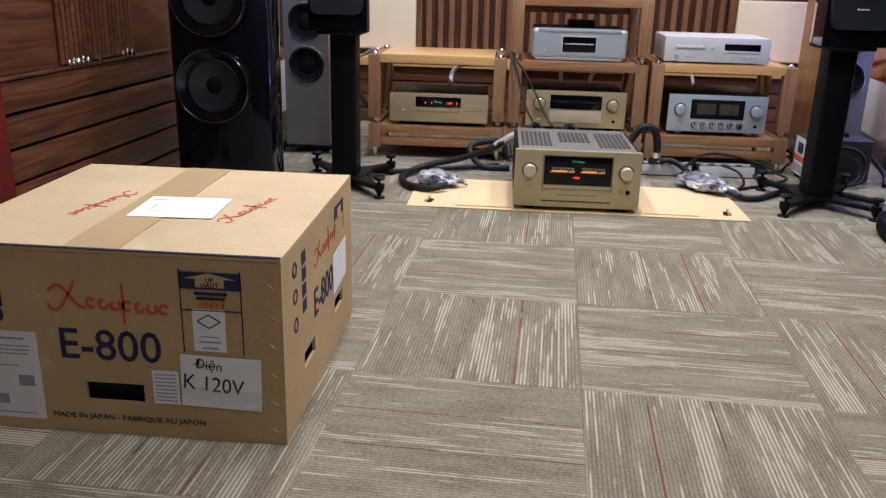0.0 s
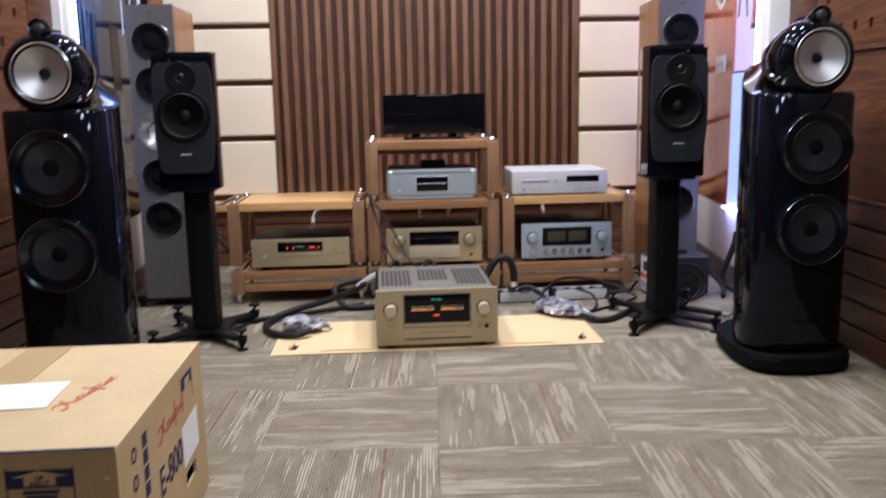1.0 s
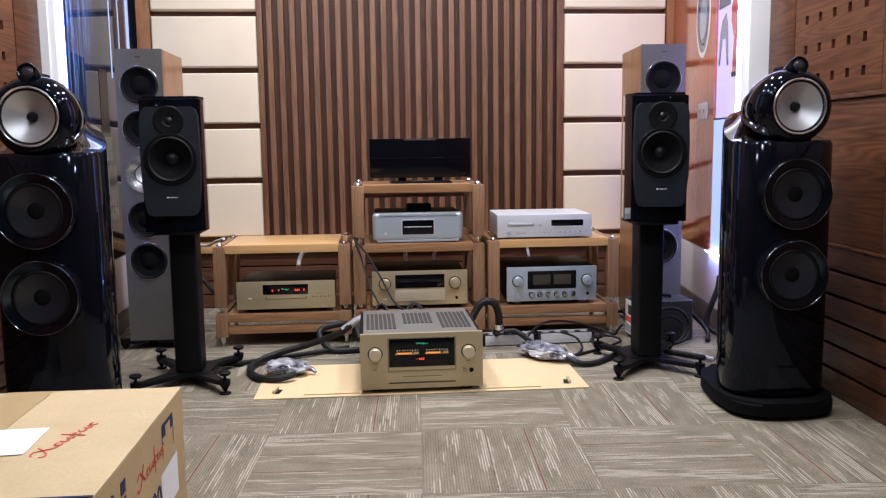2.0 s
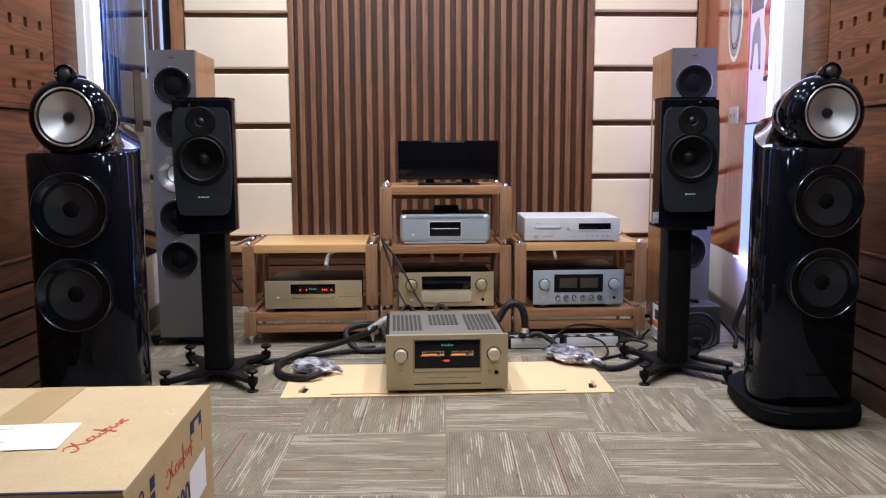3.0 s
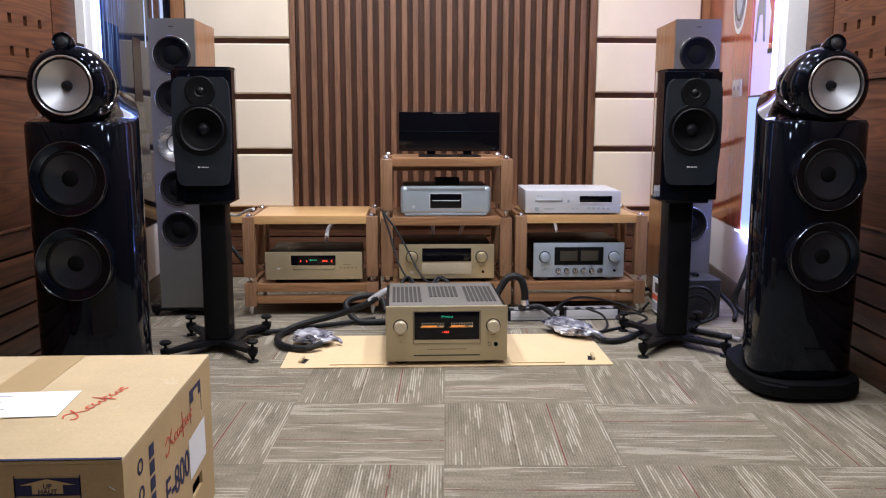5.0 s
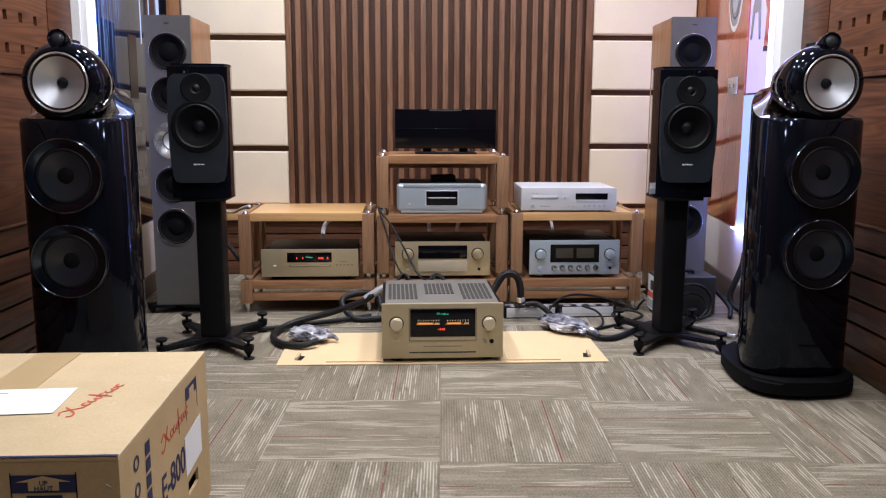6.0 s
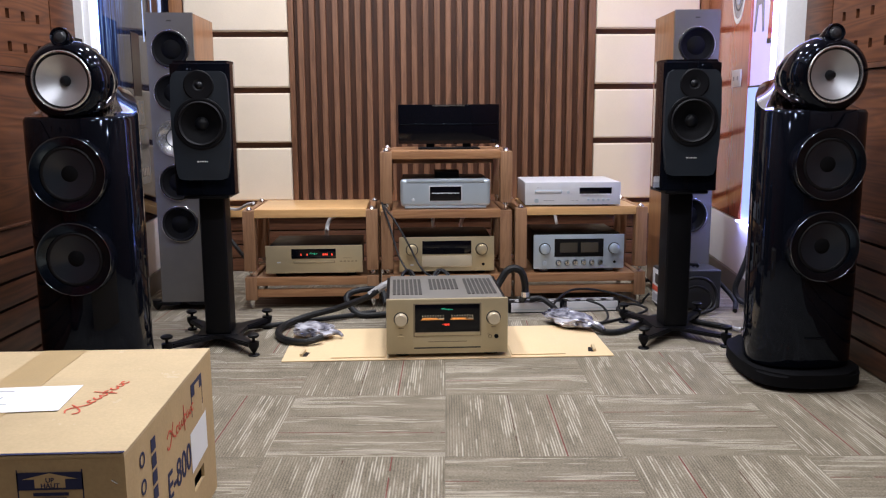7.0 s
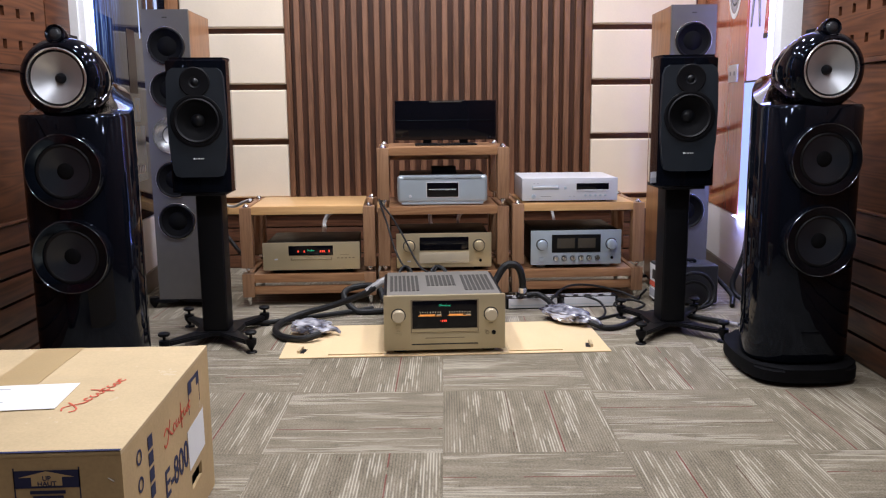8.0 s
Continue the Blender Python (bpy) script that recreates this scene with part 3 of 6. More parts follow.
def rack(name, x0, x1, y0, y1, levels, label, shelf_mat):
    """A modular rack: each level is (post bottom, post top, shelf top); posts stand on spikes on the level below."""
    w, d, p = x1 - x0, y1 - y0, 0.056
    t = thing(name, Matrix.Translation(((x0 + x1) / 2, y0, 0)), label, "audio rack", "wooden audio racks")
    for n, (zb, zt, zs) in enumerate(levels):
        for sx in (-1, 1):
            for yc in (p / 2, d - p / 2):
                xc = sx * (w / 2 - p / 2)
                part("post", box(xc - p / 2, xc + p / 2, yc - p / 2, yc + p / 2, zb, zt, 0.004), RACK_POST, t)
                gap = zb if n == 0 else zb - levels[n - 1][1]
                share("spike", spike_mesh, t, Matrix.Translation((xc, yc, zb - gap)) @ Matrix.Diagonal((1, 1, gap / 0.026, 1)), "polished metal spike")
                if n == len(levels) - 1:
                    share("stud", stud_mesh, t, Matrix.Translation((xc, yc, zt)), "polished metal stud")
        i = w / 2 - p
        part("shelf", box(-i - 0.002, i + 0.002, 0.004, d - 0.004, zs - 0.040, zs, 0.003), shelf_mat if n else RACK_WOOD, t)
        if n == 0:
            part("rail", box(-i, i, 0.012, 0.034, zs - 0.098, zs - 0.058, 0.003), RACK_WOOD, t)
            part("rail", box(-i, i, d - 0.034, d - 0.012, zs - 0.098, zs - 0.058, 0.003), RACK_WOOD, t)
        else:
            part("rail", box(-i, i, d - 0.030, d - 0.010, zs - 0.085, zs - 0.045, 0.003), RACK_WOOD, t)
        for sx in (-1, 1):
            xc = sx * (w / 2 - p / 2)
            part("rail", box(xc - 0.012, xc + 0.012, p, d - p, zs - 0.036, zs - 0.004, 0.003), RACK_WOOD, t)
    return t


RY0, RY1 = 0.845, 1.275
LOW, MID = (0.048, 0.162, 0.158), (0.190, 0.480, 0.485)
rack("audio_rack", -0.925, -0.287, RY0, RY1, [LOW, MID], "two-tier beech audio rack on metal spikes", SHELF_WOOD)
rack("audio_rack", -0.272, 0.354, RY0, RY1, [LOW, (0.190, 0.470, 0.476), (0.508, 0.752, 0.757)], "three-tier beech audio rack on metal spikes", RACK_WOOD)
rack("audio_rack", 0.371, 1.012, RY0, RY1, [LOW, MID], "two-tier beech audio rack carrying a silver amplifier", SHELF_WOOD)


# ---- electronics ----
def knob(parent, x, y, z, r, depth, material, label=""):
    part("knob", lathe([(0, depth), (r * 0.86, depth), (r * 0.97, depth * 0.93), (r, depth * 0.8), (r, 0.0), (r * 1.12, 0.0)], 36, "Y", Matrix.Translation((x, y, z))), material, parent, label)
    part("knob_ring", lathe([(r * 1.02, 0.0015), (r * 1.2, 0.0015), (r * 1.2, 0)], 36, "Y", Matrix.Translation((x, y, z))), SLOT_DARK, parent)


def bars(parent, material, name, items, y):
    """Small flat marks on a front: (x, z, width, height)."""
    for x, z, w, h in items:
        part(name, box(x - w / 2, x + w / 2, y - 0.0008, y, z - h / 2, z + h / 2), material, parent)


def feet(parent, w, d, h, material, r=0.022):
    for sx in (-1, 1):
        for yy in (0.06, d - 0.06):
            part("foot", lathe([(0, 0), (r, 0), (r, h), (0, h)], 20, "Z", Matrix.Translation((sx * (w / 2 - 0.06), yy, 0))), material, parent)


def script_mark(parent, m, width, height, material, name="logo"):
    """A maker's mark drawn as a sweeping flourish, then a row of small open rings with one long stem."""
    k = 0.062 * height
    bm = ribbon([(-0.50 * width, -0.13 * height), (-0.47 * width, -0.26 * height), (-0.40 * width, -0.20 * height), (-0.31 * width, 0.18 * height), (-0.27 * width, 0.40 * height)], k)
    merge(bm, ribbon([(-0.49 * width, 0.16 * height), (-0.42 * width, 0.30 * height), (-0.36 * width, 0.22 * height), (-0.26 * width, -0.12 * height), (-0.20 * width, -0.20 * height)], k))
    r = 0.036 * width
    for i in range(7):
        cx = -0.145 * width + i * 0.098 * width
        cz = -0.07 * height - 0.012 * i * height
        if i == 3:
            merge(bm, ribbon([(cx - r, cz - 0.42 * height), (cx - r, cz), (cx - r, cz + 0.52 * height)], k))
        start = 0.6 + 0.9 * (i % 3)
        merge(bm, ribbon([(cx + r * math.cos(start + j * 0.95), cz + 1.05 * r * math.sin(start + j * 0.95)) for j in range(6)], k))
    part(name, bm, material, parent, "", m)


def lid_slots(parent, z, groups):
    for xa, n, ya, yb in groups:
        for k in range(n):
            part("vent_slot", box(xa + k * 0.0172, xa + k * 0.0172 + 0.0118, ya, yb, z - 0.002, z + 0.0012), SLOT_DARK, parent)


def main_amplifier():
    w, d, h = 0.465, 0.49, 0.214
    t = thing("amplifier", pose(0, 0, 0.0065, 0, 0, 0.6), "champagne gold integrated amplifier with glowing meters on a cardboard sheet", "amplifier")
    zb = 0.016
    feet(t, w, d, zb, SATIN_BLACK, 0.028)
    part("case", box(-w / 2 + 0.012, w / 2 - 0.012, 0.022, d, zb, zb + h - 0.006, 0.004), TOP_GREY, t, "grey-brown steel case")
    part("front_panel", box(-w / 2, w / 2, 0, 0.021, zb, zb + h, 0.003), GOLD, t, "champagne gold aluminium panel")
    for sx in (-1, 1):
        part("side_panel", box(sx * (w / 2 - 0.006) - 0.006, sx * (w / 2 - 0.006) + 0.006, 0.022, d - 0.01, zb + 0.01, zb + h - 0.012, 0.003), SATIN_BLACK, t)
    top = zb + h - 0.005
    lid_slots(t, top, [(-0.207, 7, 0.11, 0.40), (-0.058, 7, 0.20, 0.40), (0.088, 7, 0.11, 0.40)])
    part("window_frame", box(-0.130, 0.130, -0.002, 0.003, 0.085, 0.214, 0.001), GOLD_DARK, t)
    part("display", box(-0.124, 0.124, -0.0035, 0.0, 0.102, 0.210, 0.001), DISPLAY, t, "black glass display window")
    part("window_sill", box(-0.126, 0.126, -0.0042, 0.0, 0.088, 0.100, 0.001), GOLD, t)
    y = -0.0036
    script_mark(t, on_front(0, y, 0.192), 0.046, 0.012, GREEN_GLOW)
    for sx in (-1, 1):
        cx = sx * 0.056
        part("meter_bar", box(cx - 0.040, cx + (0.018 if sx < 0 else 0.014), y - 0.0006, y, 0.1525, 0.1570), AMBER_GLOW, t, "glowing amber level bar")
        part("meter_line", box(cx - 0.046, cx + 0.044, y - 0.0005, y, 0.1498, 0.1512), AMBER_GLOW, t)
        bars(t, PALE_GLOW, "meter_mark", [(cx - 0.038 + k * 0.0098, 0.1655, 0.0022, 0.0034) for k in range(9)], y)
        bars(t, PALE_GLOW, "meter_mark", [(cx - 0.038 + k * 0.0098, 0.1598, 0.0010, 0.0024) for k in range(9)], y)
        bars(t, PALE_GLOW, "meter_mark", [(cx + 0.034, 0.1545, 0.018, 0.0022)], y)
    bars(t, RED_GLOW, "digit", [(-0.009, 0.131, 0.0042, 0.007), (-0.002, 0.131, 0.0042, 0.007), (0.005, 0.131, 0.0042, 0.007), (-0.017, 0.131, 0.004, 0.0014)], y)
    for sx in (-1, 1):
        knob(t, sx * 0.177, 0, 0.154, 0.0235, 0.026, GOLD_PALE, "round gold knob")
    part("power_button", box(-0.191, -0.165, -0.004, 0, 0.078, 0.087, 0.001), GOLD, t, "small gold push button")
    bars(t, GOLD_DARK, "marking", [(-0.177, 0.118, 0.020, 0.003), (0.177, 0.118, 0.016, 0.003), (-0.178, 0.094, 0.012, 0.002), (0.158, 0.090, 0.010, 0.002)], 0)
    part("headphone_socket", lathe([(0, 0.001), (0.0058, 0.001), (0.0058, 0.003), (0.0085, 0.003), (0.0085, 0)], 18, "Y", Matrix.Translation((0.188, 0, 0.081))), SATIN_BLACK, t)
    part("jack_ring", lathe([(0.0050, 0.002), (0.0075, 0.002), (0.0075, 0)], 18, "Y", Matrix.Translation((0.164, 0, 0.081))), GOLD_DARK, t)
    part("flap", box(-0.132, 0.132, -0.0025, 0.001, 0.042, 0.082, 0.001), GOLD, t)
    part("flap_groove", box(-0.128, 0.128, -0.0031, 0, 0.0375, 0.042), SLOT_DARK, t)
    bars(t, GOLD_DARK, "marking", [(0, 0.064, 0.15, 0.003)], -0.0026)


main_amplifier()


def player_gold():
    w, d, h = 0.462, 0.37, 0.132
    t = thing("disc_player", pose(-0.594, 0.855, 0.159), "gold disc player with red and green display on the rack", "disc player")
    feet(t, w, d, 0.018, SATIN_BLACK)
    z = 0.018
    part("case", box(-w / 2 + 0.012, w / 2 - 0.012, 0.016, d, z, z + h - 0.004, 0.004), CASE_BLACK, t, "black steel case")
    part("front_panel", box(-w / 2, w / 2, 0, 0.016, z, z + h, 0.003), GOLD, t)
    part("display", box(-0.108, 0.104, -0.002, 0, 0.088, 0.135, 0.001), DISPLAY, t)
    script_mark(t, on_front(-0.002, -0.0022, 0.113), 0.036, 0.012, GREEN_GLOW)
    bars(t, RED_GLOW, "digit", [(x, 0.108, 0.0045, 0.009) for x in (-0.062, -0.033, 0.044, 0.053, 0.062, 0.085)], -0.0022)
    part("tray", box(-0.098, 0.098, -0.002, 0, 0.066, 0.078, 0.001), GOLD_DARK, t)
    part("tray_door", box(-0.094, 0.094, -0.0035, 0, 0.068, 0.0765, 0.001), GOLD, t)
    part("power_button", box(-0.176, -0.160, -0.003, 0, 0.068, 0.074, 0.001), SILVER_PALE, t)
    bars(t, GOLD_DARK, "button", [(0.128 + 0.018 * k, 0.074, 0.010, 0.005) for k in range(5)], 0)
    bars(t, GOLD_DARK, "marking", [(0.158, 0.090, 0.040, 0.002)], 0)


def amplifier_gold():
    w, d, h = 0.458, 0.38, 0.166
    t = thing("amplifier", pose(0.042, 0.858, 0.159), "gold integrated amplifier with an unlit dark window", "amplifier")
    feet(t, w, d, 0.018, SATIN_BLACK)
    z = 0.018
    part("case", box(-w / 2 + 0.012, w / 2 - 0.012, 0.016, d, z, z + h - 0.004, 0.004), CASE_BLACK, t, "black steel case")
    part("front_panel", box(-w / 2, w / 2, 0, 0.016, z, z + h, 0.003), GOLD, t)
    part("display", box(-0.118, 0.118, -0.002, 0, 0.102, 0.166, 0.001), DISPLAY, t)
    bars(t, METER_GLASS, "meter_mark", [(-0.090 + 0.012 * k, 0.134, 0.005, 0.005) for k in range(5)] + [(0.045 + 0.012 * k, 0.134, 0.005, 0.005) for k in range(5)], -0.002)
    part("flap", box(-0.120, 0.120, -0.004, 0, 0.040, 0.094, 0.004), GOLD_PALE, t, "pale gold control flap")
    for sx in (-1, 1):
        knob(t, sx * 0.168, 0, 0.124, 0.025, 0.024, GOLD, "round gold knob")
    part("power_button", box(-0.178, -0.160, -0.003, 0, 0.047, 0.053, 0.001), SILVER_PALE, t)
    part("headphone_socket", lathe([(0, 0.001), (0.005, 0.001), (0.005, 0.003), (0.007, 0.003), (0.007, 0)], 16, "Y", Matrix.Translation((0.176, 0, 0.05))), SATIN_BLACK, t)


def transport_silver():
    w, d, h = 0.432, 0.35, 0.132
    t = thing("disc_player", pose(0.038, 0.873, 0.477), "silver disc player with rounded edges and a black slot window", "disc player")
    feet(t, w - 0.05, d, 0.012, SATIN_BLACK)
    z = 0.012
    part("case", box(-w / 2 + 0.010, w / 2 - 0.010, 0.03, d, z, z + h - 0.002, 0.006), CASE_BLACK, t, "dark steel case")
    part("front_panel", box(-w / 2, w / 2, 0, 0.055, z, z + h, 0.020, 4), SILVER, t, "thick rounded aluminium front")
    part("top_lip", box(-w / 2 + 0.03, w / 2 - 0.03, -0.004, 0.03, z + h - 0.016, z + h - 0.002, 0.004), SILVER, t)
    part("window_frame", box(-0.079, 0.079, -0.0012, 0.004, 0.036, 0.112, 0.002), SILVER_PALE, t)
    part("display", box(-0.075, 0.075, -0.0024, 0.002, 0.040, 0.108, 0.001), DISPLAY, t)
    part("disc_slot", box(-0.066, 0.066, -0.0034, 0, 0.0755, 0.0785, 0.001), SILVER_PALE, t)
    bars(t, WHITE_PLASTIC, "marking", [(-0.058 + 0.0105 * k, 0.0745 + 0.0022 * (k % 3 == 0), 0.0062, 0.0034 - 0.0012 * (k % 2)) for k in range(12)], -0.0036)
    part("power_button", lathe([(0, 0.004), (0.006, 0.004), (0.007, 0)], 16, "Y", Matrix.Translation((-0.155, 0, 0.045))), SILVER_PALE, t)
    part("base_bar", box(-w / 2 + 0.02, w / 2 - 0.02, 0.004, 0.05, 0.004, z + 0.002, 0.002), SILVER, t)


def puck():
    t = thing("remote_puck", pose(0.05, 1.03, 0.6205), "small black box resting on the silver player", "accessory")
    part("body", box(-0.06, 0.06, -0.05, 0.05, 0, 0.032, 0.006), SATIN_BLACK, t)
    part("base", box(-0.062, 0.062, -0.052, 0.052, -0.001, 0.006, 0.002), RUBBER, t)


def player_pale():
    w, d, h = 0.458, 0.36, 0.108
    t = thing("disc_player", pose(0.647, 0.850, 0.486, 0, 0, -1.5), "pale silver disc player with tray and dark display", "disc player")
    feet(t, w, d, 0.008, SATIN_BLACK, 0.018)
    z = 0.008
    part("case", box(-w / 2 + 0.002, w / 2 - 0.002, 0.012, d, z, z + h - 0.001, 0.003), SILVER_PALE, t)
    part("front_panel", box(-w / 2, w / 2, 0, 0.012, z, z + h, 0.002), SILVER_PALE, t)
    part("tray", box(-0.182, -0.053, -0.003, 0, 0.064, 0.080, 0.001), SILVER, t)
    part("tray_lip", box(-0.178, -0.057, -0.005, 0, 0.067, 0.077, 0.002), SILVER_PALE, t)
    part("open_button", lathe([(0, 0.004), (0.006, 0.004), (0.007, 0)], 16, "Y", Matrix.Translation((-0.022, 0, 0.068))), SILVER, t)
    part("display", box(0.031, 0.186, -0.002, 0, 0.060, 0.090, 0.001), DISPLAY, t)
    part("window_sill", box(0.031, 0.186, -0.004, 0, 0.055, 0.059, 0.001), WHITE_PLASTIC, t)
    for k in range(5):
        part("button", lathe([(0, 0.003), (0.005, 0.003), (0.006, 0)], 12, "Y", Matrix.Translation((0.075 + 0.024 * k, 0, 0.032))), SILVER, t)
    part("power_button", lathe([(0, 0.005), (0.010, 0.005), (0.011, 0)], 20, "Y", Matrix.Translation((-0.174, 0, 0.028))), SILVER, t)
    bars(t, INK_FAINT, "marking", [(-0.115, 0.028, 0.05, 0.003), (0.0, 0.028, 0.012, 0.002), (0.02, 0.028, 0.01, 0.002), (-0.17, 0.090, 0.01, 0.002), (-0.155, 0.090, 0.008, 0.002)], 0)


def amplifier_silver():
    w, d, h = 0.444, 0.37, 0.168
    t = thing("amplifier", pose(0.687, 0.872, 0.159), "silver integrated amplifier with two needle meters and a row of knobs", "amplifier")
    feet(t, w, d, 0.018, SILVER)
    z = 0.018
    part("case", box(-w / 2 + 0.010, w / 2 - 0.010, 0.016, d, z, z + h - 0.003, 0.004), CASE_BLACK, t, "black steel case")
    part("lid", box(-w / 2 + 0.016, w / 2 - 0.016, 0.03, d - 0.01, z + h - 0.002, z + h + 0.003, 0.001), CASE_BLACK, t, "black vented lid")
    part("front_panel", box(-w / 2, w / 2, 0, 0.016, z, z + h, 0.003), SILVER, t)
    part("window_frame", box(-0.120, 0.120, -0.003, 0.002, 0.078, 0.166, 0.002), CASE_BLACK, t)
    for sx in (-1, 1):
        m = part("meter", box(sx * 0.051 - 0.043, sx * 0.051 + 0.043, -0.0045, 0, 0.099, 0.148, 0.001), METER_GLASS, t, "beige needle meter")
        part("needle", box(sx * 0.051 - 0.030, sx * 0.051 - 0.028, -0.0052, -0.0045, 0.104, 0.134), INK_BLACK, m)
    for sx, x in ((-1, -0.168), (1, 0.172)):
        knob(t, x, 0, 0.118, 0.024, 0.024, SILVER, "round silver knob")
    for k in range(6):
        x = -0.100 + 0.041 * k
        kn = part("small_knob", lathe([(0, 0.014), (0.010, 0.014), (0.011, 0), (0.014, 0)], 20, "Y", Matrix.Translation((x, 0, 0.050))), CHROME, t)
        part("pointer", box(x - 0.0015, x + 0.0015, -0.0155, -0.014, 0.050, 0.060), INK_BLACK, kn)
    part("power_button", lathe([(0, 0.006), (0.011, 0.006), (0.012, 0)], 20, "Y", Matrix.Translation((-0.168, 0, 0.046))), SILVER, t)
    part("headphone_socket", lathe([(0, 0.001), (0.005, 0.001), (0.005, 0.003), (0.007, 0.003), (0.007, 0)], 16, "Y", Matrix.Translation((0.176, 0, 0.05))), SATIN_BLACK, t)


def small_screen():
    t = thing("screen", pose(0.061, 1.0, 0.758), "small black glossy screen standing on the rack", "screen")
    part("panel", box(-0.246, 0.246, 0.0, 0.030, 0.024, 0.214, 0.003), DISPLAY, t, "glossy black panel")
    part("bezel", box(-0.246, 0.246, -0.004, 0.002, 0.118, 0.121, 0.001), DARK_CHROME, t)
    part("back_cover", box(-0.20, 0.20, 0.031, 0.060, 0.04, 0.18, 0.010), SATIN_BLACK, t)
    part("top_grille", box(-0.080, 0.078, -0.003, 0.02, 0.205, 0.2125), SLOT_DARK, t)
    for x in (-0.09, 0.09):
        part("leg", box(x - 0.05, x + 0.05, -0.035, 0.085, 0, 0.008, 0.002), SATIN_BLACK, t)
        part("neck", box(x - 0.02, x + 0.02, 0.02, 0.045, 0.006, 0.06, 0.002), SATIN_BLACK, t)
    part("base", box(-0.15, 0.15, -0.06, 0.09, 0.0005, 0.006, 0.002), SATIN_BLACK, t)


player_gold()
amplifier_gold()
transport_silver()
puck()
player_pale()
amplifier_silver()
small_screen()


# ---- loudspeakers ----
def driver(parent, name, x, y, z, r, cone_r, depth, ring_mat, cone_mat, cap_r, cap_mat, proud=0.012):
    """A round drive unit facing -y: ring, rubber surround, cone and dust cap."""
    m = Matrix.Translation((x, y, z))
    ring = part(name, lathe([(cone_r * 1.14, proud * 0.4), (cone_r * 1.17, proud * 0.85), (r * 0.94, proud), (r * 0.985, proud * 0.8), (r, proud * 0.45), (r, -0.02)], 48, "Y", m), ring_mat, parent)
    part("surround", lathe([(cone_r * 0.97, -0.003), (cone_r, 0.004), (cone_r * 1.07, 0.009), (cone_r * 1.13, 0.006), (cone_r * 1.16, 0.0)], 48, "Y", m), RUBBER, ring)
    part("cone", lathe([(cap_r * 0.9, -depth), (cone_r * 0.5, -depth * 0.55), (cone_r * 0.8, -depth * 0.18), (cone_r, 0.001)], 48, "Y", m), cone_mat, ring)
    part("dust_cap", lathe([(0, -depth + cap_r * 0.55), (cap_r * 0.5, -depth + cap_r * 0.47), (cap_r * 0.85, -depth + cap_r * 0.25), (cap_r, -depth)], 32, "Y", m), cap_mat, ring)
    return ring


def flared_woofer(pod, y, z):
    """A bass unit facing -y: wide dark metal trim sloping inwards, thin surround, smooth cone and a domed plug."""
    m = Matrix.Translation((0, y, z))
    ring = part("woofer", lathe([(0.0865, -0.002), (0.0880, 0.0005), (0.1125, 0.0085), (0.1150, 0.0088), (0.1165, 0.0070), (0.1168, -0.02)], 64, "Y", m), DARK_CHROME, pod, "dark polished metal trim ring")
    part("rim", lathe([(0.1146, 0.0088), (0.1154, 0.0096), (0.1163, 0.0090), (0.1169, 0.0072)], 64, "Y", m), RIM_GREY, ring, "thin polished edge")
    part("surround", lathe([(0.0755, -0.003), (0.0785, 0.0005), (0.0820, 0.0012), (0.0850, -0.0005), (0.0870, -0.003)], 64, "Y", m), RUBBER, ring)
    part("cone", lathe([(0.0255, -0.0145), (0.045, -0.0098), (0.062, -0.0056), (0.0765, -0.0020)], 64, "Y", m), CONE_DARK, ring)
    part("dust_cap", lathe([(0, -0.0075), (0.010, -0.0080), (0.019, -0.0100), (0.0245, -0.0130), (0.0265, -0.0150)], 40, "Y", m), CONE_MATT, ring)
    return ring


